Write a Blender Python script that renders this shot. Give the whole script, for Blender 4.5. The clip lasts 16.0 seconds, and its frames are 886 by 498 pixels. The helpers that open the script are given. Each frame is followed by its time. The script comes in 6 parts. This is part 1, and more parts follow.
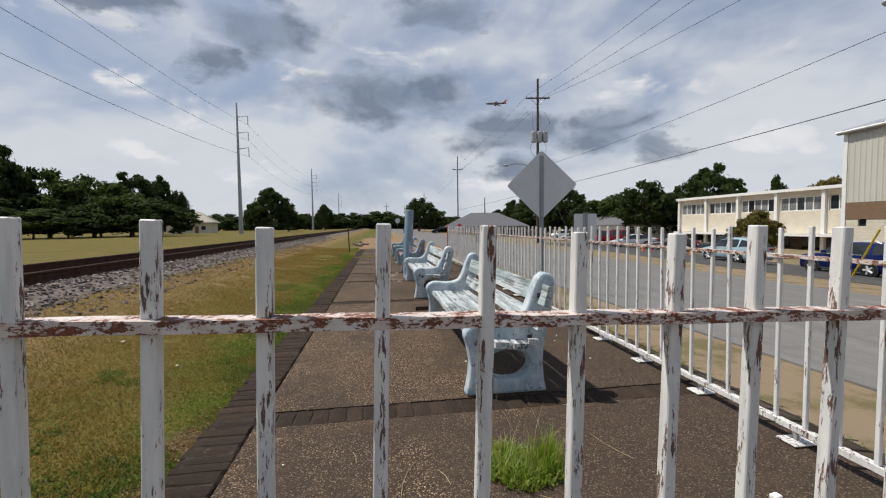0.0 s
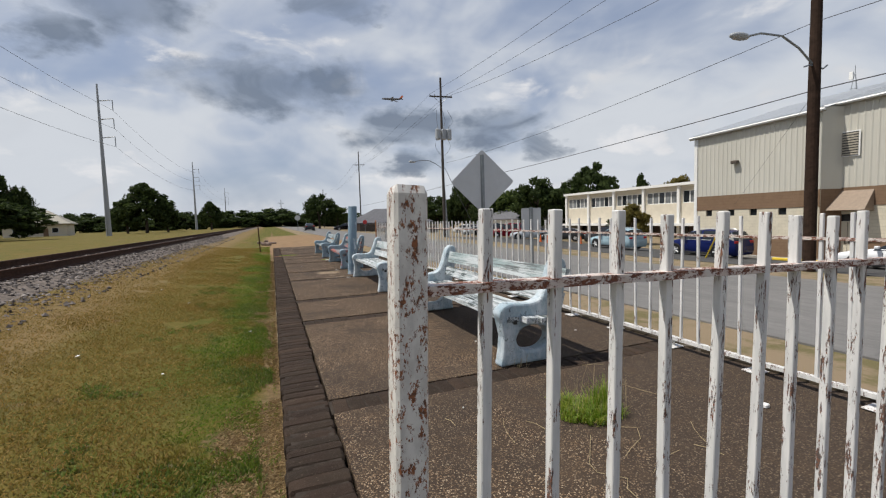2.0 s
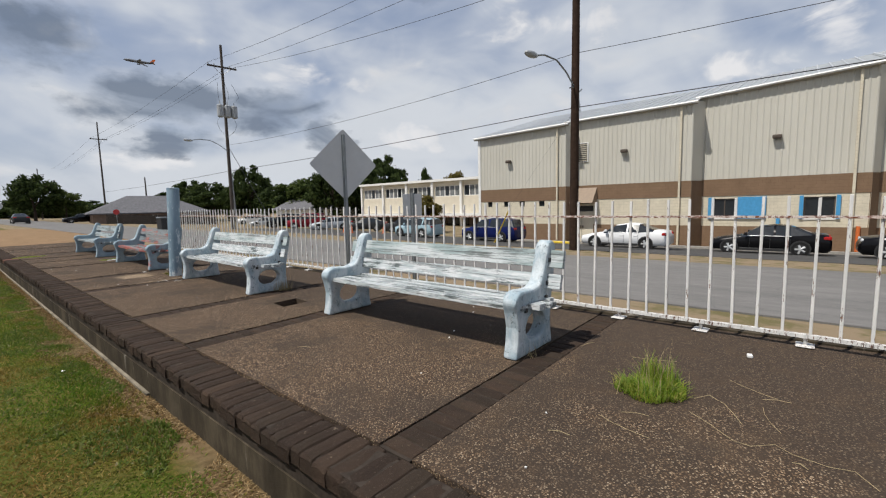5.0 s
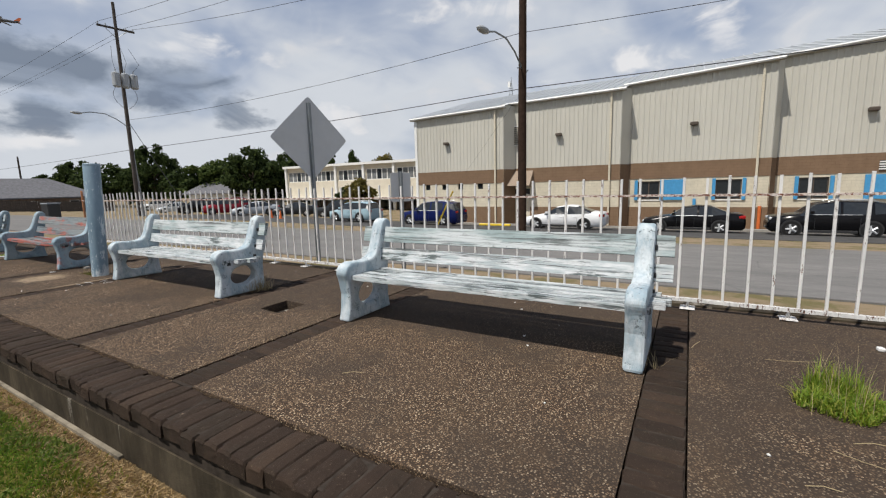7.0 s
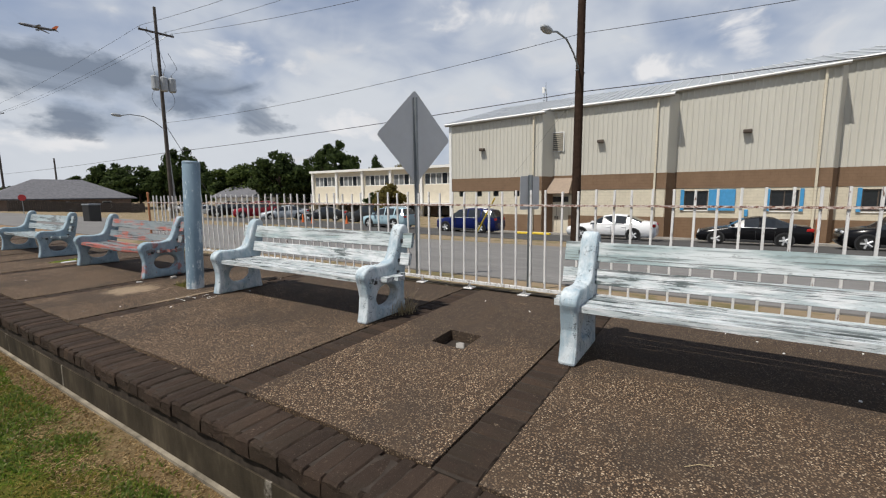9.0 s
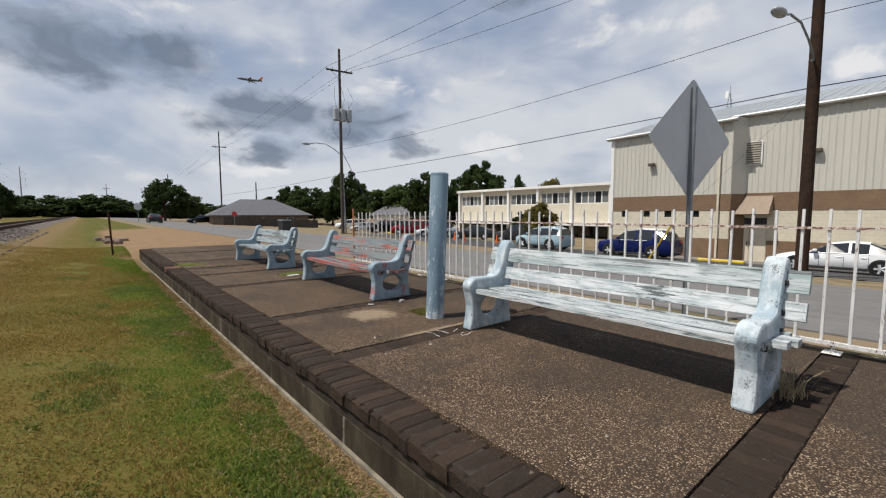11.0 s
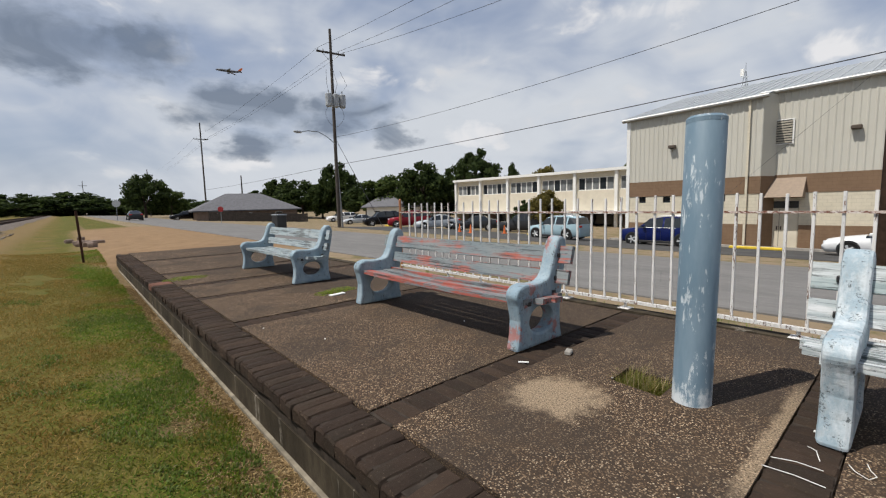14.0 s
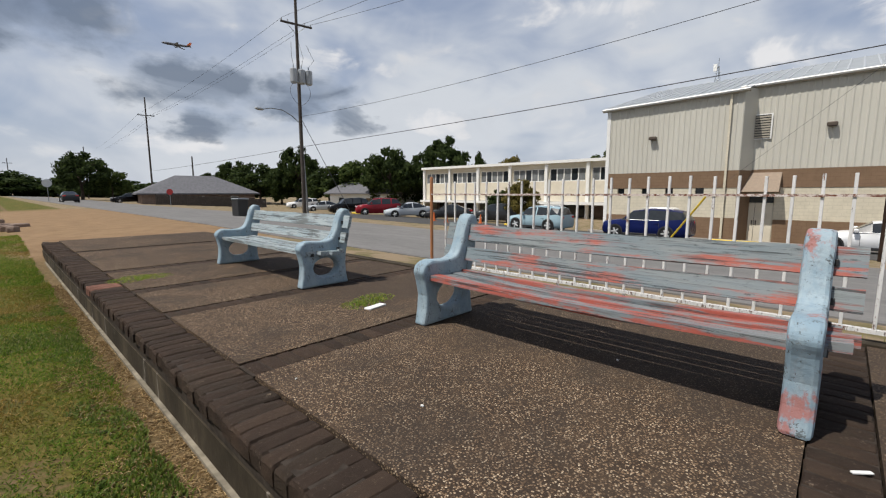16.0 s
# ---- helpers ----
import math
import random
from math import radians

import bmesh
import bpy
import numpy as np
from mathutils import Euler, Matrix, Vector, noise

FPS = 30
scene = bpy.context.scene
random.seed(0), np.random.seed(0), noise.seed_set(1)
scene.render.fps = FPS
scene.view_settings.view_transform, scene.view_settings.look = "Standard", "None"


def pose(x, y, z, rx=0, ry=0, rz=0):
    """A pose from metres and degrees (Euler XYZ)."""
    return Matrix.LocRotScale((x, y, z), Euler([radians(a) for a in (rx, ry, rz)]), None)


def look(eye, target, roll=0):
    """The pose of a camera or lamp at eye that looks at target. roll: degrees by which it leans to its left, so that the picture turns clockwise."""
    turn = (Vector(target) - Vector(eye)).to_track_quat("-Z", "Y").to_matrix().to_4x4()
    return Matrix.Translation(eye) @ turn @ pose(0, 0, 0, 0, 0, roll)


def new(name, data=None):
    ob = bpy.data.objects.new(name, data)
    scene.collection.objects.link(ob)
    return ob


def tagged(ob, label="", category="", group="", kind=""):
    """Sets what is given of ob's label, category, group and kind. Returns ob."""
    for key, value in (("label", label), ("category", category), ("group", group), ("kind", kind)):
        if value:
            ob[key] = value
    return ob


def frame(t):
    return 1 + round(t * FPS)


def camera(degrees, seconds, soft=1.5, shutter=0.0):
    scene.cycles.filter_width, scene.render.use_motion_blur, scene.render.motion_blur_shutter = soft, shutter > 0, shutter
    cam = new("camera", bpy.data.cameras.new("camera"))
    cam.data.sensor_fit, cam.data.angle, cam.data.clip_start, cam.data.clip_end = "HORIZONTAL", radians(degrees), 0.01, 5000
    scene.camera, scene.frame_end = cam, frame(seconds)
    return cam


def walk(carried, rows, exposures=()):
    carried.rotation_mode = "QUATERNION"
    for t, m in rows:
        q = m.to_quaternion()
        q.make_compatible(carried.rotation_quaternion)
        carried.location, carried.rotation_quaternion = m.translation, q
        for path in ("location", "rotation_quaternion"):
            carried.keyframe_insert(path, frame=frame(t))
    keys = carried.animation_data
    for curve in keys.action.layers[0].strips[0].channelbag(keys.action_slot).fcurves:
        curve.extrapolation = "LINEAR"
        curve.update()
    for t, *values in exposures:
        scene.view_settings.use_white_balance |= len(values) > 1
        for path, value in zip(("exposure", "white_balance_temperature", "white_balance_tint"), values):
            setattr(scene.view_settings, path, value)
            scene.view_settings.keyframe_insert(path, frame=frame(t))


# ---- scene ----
cam = camera(92.2, 16.0, 1.2)
PATH = [
    (0, (0.488, -1.083, 1.115), (0.793, 0.891, 1.006), -0.7),
    (0.5, (0.248, -1.13, 1.086), (0.575, 0.841, 0.98), -1.0),
    (1, (0.003, -1.118, 1.089), (0.464, 0.824, 0.974), -1.4),
    (1.5, (-0.248, -1.139, 1.094), (0.319, 0.775, 0.967), -1.2),
    (2, (-0.509, -1.152, 1.12), (0.242, 0.697, 0.982), -1.7),
    (2.5, (-0.716, -1.015, 1.113), (0.25, 0.731, 0.972), -1.5),
    (3, (-0.888, -0.821, 1.124), (0.277, 0.797, 0.966), -1.5),
    (3.5, (-1.094, -0.657, 1.113), (0.155, 0.897, 0.949), -1.3),
    (4, (-1.271, -0.437, 1.102), (0.073, 1.032, 0.913), -1.8),
    (4.5, (-1.347, -0.146, 1.102), (0.054, 1.269, 0.911), -2.0),
    (5, (-1.441, 0.138, 1.085), (0.085, 1.414, 0.878), -1.3),
    (7.3, (-1.416, 1.637, 1.049), (0.338, 2.557, 0.773), -0.8),
    (7.5, (-1.399, 1.796, 1.036), (0.379, 2.671, 0.768), -0.4),
    (8, (-1.361, 2.19, 1.061), (0.42, 3.057, 0.785), -0.4),
    (8.5, (-1.437, 2.631, 1.074), (0.326, 3.534, 0.796), -0.4),
    (9, (-1.498, 3.071, 1.071), (0.181, 4.126, 0.812), -0.6),
    (9.5, (-1.528, 3.539, 1.084), (-0.014, 4.826, 0.856), -1.3),
    (10, (-1.624, 3.983, 1.099), (-0.177, 5.353, 0.928), -1.3),
    (10.2, (-1.65, 4.143, 1.088), (-0.262, 5.574, 0.932), -1.3),
    (12.3, (-1.372, 5.917, 1.046), (-0.154, 7.492, 0.862), -0.6),
    (12.5, (-1.363, 6.075, 1.056), (-0.147, 7.65, 0.856), -1.5),
    (13, (-1.348, 6.504, 1.044), (-0.083, 8.037, 0.827), -1.5),
    (13.5, (-1.3, 6.952, 1.062), (-0.002, 8.458, 0.836), -1.4),
    (14, (-1.269, 7.417, 1.061), (0.05, 8.905, 0.851), -1.4),
    (14.5, (-1.176, 7.859, 1.024), (0.209, 9.285, 0.807), -1.8),
    (15, (-1.13, 8.343, 1.007), (0.276, 9.747, 0.788), -0.2),
    (15.5, (-1.1, 8.807, 0.994), (0.327, 10.188, 0.757), -0.2),
    (16, (-1.043, 9.247, 0.964), (0.404, 10.602, 0.701), -0.1),
]
walk(cam, [(t, look(eye, target, roll)) for t, eye, target, roll in PATH])

# sky: soft cloud patches as degrees right of +y, degrees up, half width, half height
DARK_CLOUDS = [(1.5, 16.4, 14, 3.9), (-13, 22.5, 9, 4), (8, 25.5, 7, 2.6), (-31, 23.8, 10, 2.8), (-18, 18.5, 4.8, 2.2), (18, 11.8, 9, 3.5), (29, 11.6, 7.5, 3.2), (36, 8.8, 4.6, 2.2), (19, 7.2, 6.0, 1.9), (-48, 26, 14, 4.4), (38, 34, 20, 5.5), (-75, 24, 24.0, 7.5), (58, 27, 12.0, 3.1)]
WHITE_CLOUDS = [(3, 21.5, 7, 1.7), (-9, 18.6, 5, 1.4), (-24, 14, 12, 2.4), (-26, 8.4, 3.5, 1.2), (-15, 7, 5, 1.5), (46, 8.9, 5, 2.0), (17, 5.6, 7, 2), (83, 14.0, 5, 2.4), (75, 12.4, 3.5, 1.6), (92, 16, 5, 3.4), (32, 15.5, 6, 2.2), (62, 21, 10, 2.2), (100, 24, 14, 6)]
SKY_STRENGTH, CLOUD_STRENGTH, SUN_STRENGTH = 0.085, 0.85, 5.0
# trees: degrees right of +y and metres from the platform's corner, height, width, kind
TREES = [(-52, 85, 12.3, 16, 1), (-45, 90, 14.6, 15, 0), (-40.5, 92, 14.6, 14, 0), (-37.5, 90, 13.9, 10, 0), (-34, 92, 10.8, 13, 2), (-30.5, 92, 10.3, 12, 2), (-27.3, 98, 11.9, 10, 0), (-24.6, 112, 13.0, 7, 0), (-22.8, 116, 10.3, 5, 1), (-24, 150, 9.0, 14, 0), (-12.9, 118, 11.6, 11, 0), (-14.6, 122, 8.0, 7, 1), (-10.9, 125, 8.0, 6, 1), (-6.5, 150, 9.0, 7, 0),
         (-3.5, 230, 11.0, 26, 0), (-1.0, 240, 10.0, 28, 1), (0.8, 260, 10.0, 30, 0), (5.9, 124, 10.0, 9.5, 1), (8.2, 128, 7.0, 8, 2), (4, 240, 8.0, 24, 0), (-9, 190, 9.0, 16, 0),
         (16, 200, 8.0, 22, 0), (12.5, 210, 8.0, 22, 1), (17.2, 125, 7.2, 10, 0), (19.2, 120, 9.7, 10, 0), (21.5, 112, 9.0, 13, 1), (23.6, 106, 8.1, 8, 0), (25.4, 104, 12.4, 9.5, 0), (28.4, 92, 7.7, 9, 1), (30.8, 90, 8.6, 12, 2), (33, 92, 8.2, 11, 0), (35, 78, 10.1, 9.5, 1), (37.6, 88, 8.6, 10, 0), (39.6, 82, 9.9, 7, 1), (41.7, 80, 12.2, 9.5, 0), (44.2, 88, 8.8, 7, 0), (47.5, 105, 12.4, 4.5, 1), (51, 107, 11.6, 10, 3), (61.5, 84, 10.5, 8, 2), (66, 86, 10.5, 10, 0)]
TREES += [(-56 + 2.6 * i, 82 + 4 * math.sin(i * 2.0), 5.5 + 1.5 * math.sin(i * 1.3), 11, i % 3) for i in range(13)]
TREES += [(-64 + 2.4 * i, 270 + 50 * math.sin(i * 2.3), 10 + 2.5 * math.sin(i * 1.7), 24 + 6 * math.sin(i * 3.1), i % 2) for i in range(58)]
# bare soil in the lawn: x, y, radius
BARE = [(-0.82, 1.97, 0.20), (-0.75, 1.35, 0.16), (-0.68, 5.8, 0.12), (-0.70, 6.4, 0.15), (-0.82, 10.5, 0.14)]

# ---- world, sun and light ----
SUN = Vector((-0.5, 0.21, 1.0)).normalized()
w = bpy.data.worlds.new("sky"); scene.world = w; w.use_nodes = True
wn, wl = w.node_tree.nodes, w.node_tree.links
wn.clear()


def wmath(op, a, b=None, clamp=False):
    n = wn.new("ShaderNodeMath"); n.operation = op; n.use_clamp = clamp
    for i, x in enumerate((a, b)):
        if x is None: continue
        if isinstance(x, (int, float)): n.inputs[i].default_value = x
        else: wl.new(x, n.inputs[i])
    return n.outputs[0]


def wmix(fac, a, b):
    n = wn.new("ShaderNodeMix"); n.data_type = "RGBA"
    for sock, x in ((n.inputs[0], fac), (n.inputs[6], a), (n.inputs[7], b)):
        if isinstance(x, (int, float)): sock.default_value = x
        elif isinstance(x, tuple): sock.default_value = (*x, 1)
        else: wl.new(x, sock)
    return n.outputs[2]


sky = wn.new("ShaderNodeTexSky"); sky.sky_type = "NISHITA"; sky.sun_disc = False
sky.sun_elevation = math.asin(SUN.z); sky.sun_rotation = math.atan2(SUN.x, SUN.y)
sky.air_density, sky.dust_density, sky.ozone_density = 1.0, 1.5, 1.0
tc = wn.new("ShaderNodeTexCoord")
sep = wn.new("ShaderNodeSeparateXYZ"); wl.new(tc.outputs["Generated"], sep.inputs[0])
height = wmath("MAXIMUM", sep.outputs[2], 0.0)
comb = wn.new("ShaderNodeCombineXYZ")
wl.new(sep.outputs[0], comb.inputs[0]); wl.new(sep.outputs[1], comb.inputs[1]); wl.new(wmath("MULTIPLY", sep.outputs[2], 1.9), comb.inputs[2])


def wnoise(scale, detail, rough, offset, dist=0.0):
    m = wn.new("ShaderNodeMapping"); m.inputs["Location"].default_value = offset
    wl.new(comb.outputs[0], m.inputs["Vector"])
    n = wn.new("ShaderNodeTexNoise"); wl.new(m.outputs[0], n.inputs["Vector"])
    n.inputs["Scale"].default_value, n.inputs["Detail"].default_value = scale, detail
    n.inputs["Roughness"].default_value, n.inputs["Distortion"].default_value = rough, dist
    return n.outputs["Fac"]


def wwarp(vec, scale, detail, amount):
    """The direction pushed about by noise, for ragged cloud edges."""
    n = wn.new("ShaderNodeTexNoise"); wl.new(comb.outputs[0], n.inputs["Vector"])
    n.inputs["Scale"].default_value, n.inputs["Detail"].default_value, n.inputs["Roughness"].default_value = scale, detail, 0.6
    a = wn.new("ShaderNodeVectorMath"); a.operation = "SUBTRACT"; wl.new(n.outputs["Color"], a.inputs[0]); a.inputs[1].default_value = (0.5, 0.5, 0.5)
    b = wn.new("ShaderNodeVectorMath"); b.operation = "MULTIPLY_ADD"; wl.new(a.outputs[0], b.inputs[0]); b.inputs[1].default_value = (amount, amount, amount * 0.55); wl.new(vec, b.inputs[2])
    return b.outputs[0]


warped = wwarp(wwarp(tc.outputs["Generated"], 4.0, 3, 0.20), 13.0, 5, 0.13)


def wblob(az, el, wide, tall):
    """A soft patch of the sky round the direction az degrees right of +y, el degrees up."""
    d = Vector((math.sin(radians(az)) * math.cos(radians(el)), math.cos(radians(az)) * math.cos(radians(el)), math.sin(radians(el))))
    side = Vector((math.cos(radians(az)), -math.sin(radians(az)), 0)); up = side.cross(d)
    def dot(v):
        n = wn.new("ShaderNodeVectorMath"); n.operation = "DOT_PRODUCT"
        wl.new(warped, n.inputs[0]); n.inputs[1].default_value = v
        return n.outputs["Value"]
    a = wmath("DIVIDE", dot(side), math.sin(radians(wide))); b = wmath("DIVIDE", dot(up), math.sin(radians(tall)))
    r = wmath("ADD", wmath("MULTIPLY", a, a), wmath("MULTIPLY", b, b))
    r = wmath("ADD", r, wmath("MULTIPLY", wmath("LESS_THAN", dot(d), 0.0), 9.0))
    return wmath("SUBTRACT", 1.0, r, True)


def wramp(x, lo, hi):
    n = wn.new("ShaderNodeMapRange"); n.interpolation_type = "SMOOTHSTEP"
    wl.new(x, n.inputs[0]); n.inputs[1].default_value, n.inputs[2].default_value = lo, hi
    return n.outputs[0]


big = wnoise(2.2, 4, 0.5, (3.1, 1.7, 0), 0.6)
fine = wnoise(6.0, 6, 0.52, (7.4, 2.2, 1), 0.8)
low = wmath("SUBTRACT", 1.0, wramp(height, 0.02, 0.5))


def patches(rows):
    out = None
    for az, el, wd, tl in rows:
        bl = wblob(az, el, wd, tl)
        out = bl if out is None else wmath("MAXIMUM", out, bl)
    return out


veil = wramp(wmath("ADD", wmath("ADD", big, wmath("MULTIPLY", fine, 0.28)), wmath("MULTIPLY", low, 0.20)), 0.46, 0.82)
dark = wmath("ADD", wmath("MULTIPLY", patches(DARK_CLOUDS), 1.05), wmath("ADD", wmath("MULTIPLY", wmath("ADD", fine, -0.5), 1.1), wmath("MULTIPLY", wmath("ADD", big, -0.5), 0.5)))
dark = wmath("MULTIPLY", wramp(dark, 0.02, 0.92), wmath("ADD", 0.62, wmath("MULTIPLY", wramp(fine, 0.34, 0.62), 0.48)), True)
white = wramp(wmath("ADD", wmath("MULTIPLY", patches(WHITE_CLOUDS), 0.62), wmath("MULTIPLY", wmath("ADD", fine, -0.5), 2.8)), 0.24, 0.85)
bg_sky = wn.new("ShaderNodeBackground"); wl.new(sky.outputs[0], bg_sky.inputs[0]); bg_sky.inputs[1].default_value = SKY_STRENGTH
cloud = wmix(veil, (0.42, 0.50, 0.68), (0.74, 0.78, 0.84))
zenith = wramp(height, 0.58, 0.84)
cloud = wmix(wmath("MULTIPLY", zenith, 0.92), cloud, (0.09, 0.15, 0.33))
cloud = wmix(wmath("MULTIPLY", white, wmath("SUBTRACT", 1.0, zenith)), cloud, (0.93, 0.93, 0.95))
cloud = wmix(wmath("MULTIPLY", dark, 0.82), cloud, (0.155, 0.205, 0.29))
bg_cloud = wn.new("ShaderNodeBackground"); wl.new(cloud, bg_cloud.inputs[0]); bg_cloud.inputs[1].default_value = CLOUD_STRENGTH
cover = wmath("ADD", 0.62, wmath("MULTIPLY", wmath("MAXIMUM", wmath("MAXIMUM", veil, dark), white), 0.38))
mixs = wn.new("ShaderNodeMixShader"); wl.new(cover, mixs.inputs[0]); wl.new(bg_sky.outputs[0], mixs.inputs[1]); wl.new(bg_cloud.outputs[0], mixs.inputs[2])
outw = wn.new("ShaderNodeOutputWorld"); wl.new(mixs.outputs[0], outw.inputs[0])

sun = new("sun", bpy.data.lights.new("sun", "SUN"))
sun.data.energy, sun.data.angle, sun.data.color = SUN_STRENGTH, radians(0.6), (1.0, 0.95, 0.87)
sun.matrix_world = look((0, 0, 50), Vector((0, 0, 50)) - SUN)


# ---- materials ----
def mat(name, rough=0.8, metal=0.0):
    m = bpy.data.materials.new(name); m.use_nodes = True
    b = m.node_tree.nodes["Principled BSDF"]
    b.inputs["Roughness"].default_value, b.inputs["Metallic"].default_value = rough, metal
    if rough >= 0.75: b.inputs["Specular IOR Level"].default_value = 0.12
    return m


class Nodes:
    """Short hand for wiring one material."""
    def __init__(self, m, coords="Object", jitter=False):
        self.m, self.t = m, m.node_tree
        self.b = self.t.nodes["Principled BSDF"]
        self.tc = self.t.nodes.new("ShaderNodeTexCoord").outputs[coords]
        if jitter:
            n = self.t.nodes.new("ShaderNodeVectorMath"); n.operation = "MULTIPLY_ADD"
            n.inputs[0].default_value = (1, 1, 1); s = self.t.nodes.new("ShaderNodeVectorMath"); s.operation = "SCALE"
            s.inputs[0].default_value = (37, 53, 71); self.t.links.new(self.random(), s.inputs["Scale"])
            n.operation = "ADD"; self.t.links.new(self.tc, n.inputs[0]); self.t.links.new(s.outputs[0], n.inputs[1])
            self.tc = n.outputs[0]

    def link(self, a, sock):
        if isinstance(a, (int, float)): sock.default_value = a
        elif isinstance(a, tuple): sock.default_value = (*a, 1) if len(a) == 3 and len(sock.default_value) == 4 else a
        else: self.t.links.new(a, sock)

    def scaled(self, s, loc=(0, 0, 0)):
        n = self.t.nodes.new("ShaderNodeMapping"); self.t.links.new(self.tc, n.inputs[0])
        n.inputs["Scale"].default_value = s if isinstance(s, tuple) else (s, s, s); n.inputs["Location"].default_value = loc
        return n.outputs[0]

    def noise(self, scale, detail=4, rough=0.6, stretch=(1, 1, 1), loc=(0, 0, 0)):
        n = self.t.nodes.new("ShaderNodeTexNoise"); self.t.links.new(self.scaled(stretch, loc), n.inputs["Vector"])
        n.inputs["Scale"].default_value, n.inputs["Detail"].default_value, n.inputs["Roughness"].default_value = scale, detail, rough
        return n.outputs["Fac"]

    def voronoi(self, scale, out="Color", feature="F1", stretch=(1, 1, 1)):
        n = self.t.nodes.new("ShaderNodeTexVoronoi"); self.t.links.new(self.scaled(stretch), n.inputs["Vector"])
        n.feature = feature; n.inputs["Scale"].default_value = scale
        return n.outputs[out]

    def math(self, op, a, b=0.0, clamp=False):
        n = self.t.nodes.new("ShaderNodeMath"); n.operation = op; n.use_clamp = clamp
        self.link(a, n.inputs[0]); self.link(b, n.inputs[1])
        return n.outputs[0]

    def step(self, x, lo, hi):
        n = self.t.nodes.new("ShaderNodeMapRange"); n.interpolation_type = "SMOOTHSTEP"; self.link(x, n.inputs[0])
        n.inputs[1].default_value, n.inputs[2].default_value = lo, hi
        return n.outputs[0]

    def mix(self, f, a, b):
        n = self.t.nodes.new("ShaderNodeMix"); n.data_type = "RGBA"
        self.link(f, n.inputs[0]); self.link(a, n.inputs[6]); self.link(b, n.inputs[7])
        return n.outputs[2]

    def ramp(self, x, *stops):
        n = self.t.nodes.new("ShaderNodeValToRGB"); self.link(x, n.inputs[0])
        e = n.color_ramp.elements
        while len(e) < len(stops): e.new(0.5)
        for el, (p, c) in zip(e, stops): el.position, el.color = p, (*c, 1)
        return n.outputs[0]

    def island(self):
        return self.t.nodes.new("ShaderNodeNewGeometry").outputs["Random Per Island"]

    def random(self):
        return self.t.nodes.new("ShaderNodeObjectInfo").outputs["Random"]

    def bump(self, h, strength=0.3, dist=0.01):
        n = self.t.nodes.new("ShaderNodeBump"); self.link(h, n.inputs["Height"])
        n.inputs["Strength"].default_value, n.inputs["Distance"].default_value = strength, dist
        self.t.links.new(n.outputs[0], self.b.inputs["Normal"])

    def colour(self, c): self.link(c, self.b.inputs["Base Color"])
    def rough(self, r): self.link(r, self.b.inputs["Roughness"])


def plain(name, c, rough=0.7, metal=0.0, vary=0.12, scale=6.0, bump=0.0, coords="Object"):
    m = mat(name, rough, metal); n = Nodes(m, coords)
    f = n.noise(scale, 5, 0.65)
    lo, hi = tuple(x * (1 - vary) for x in c), tuple(min(1, x * (1 + vary)) for x in c)
    n.colour(n.ramp(f, (0.3, lo), (0.7, hi)))
    if bump: n.bump(n.noise(scale * 6, 4), bump, 0.004)
    return m


def worn_paint(name, paint, under, amount, scale=9.0, stretch=(1, 1, 1), rust=None, paint2=None):
    m = mat(name, 0.55); n = Nodes(m, jitter=True)
    big, small = n.noise(scale, 6, 0.7, stretch), n.noise(scale * 5, 5, 0.7, stretch)
    worn = n.step(n.math("ADD", n.math("MULTIPLY", big, 0.65), n.math("MULTIPLY", small, 0.35)), amount, amount + 0.03)
    base = n.mix(n.step(n.noise(scale * 0.7, 4, 0.6, stretch, (5, 2, 1)), 0.35, 0.65), paint, paint2 or tuple(x * 0.82 for x in paint))
    below = under
    if rust: below = n.mix(n.step(n.noise(scale * 3, 5, 0.7, (1, 1, 1), (2, 9, 4)), 0.42, 0.58), under, rust)
    n.colour(n.mix(worn, base, below))
    n.rough(n.math("ADD", n.math("MULTIPLY", worn, 0.35), 0.5))
    n.bump(n.math("ADD", n.math("MULTIPLY", worn, -1.0), n.math("MULTIPLY", small, 0.4)), 0.35, 0.003)
    return m


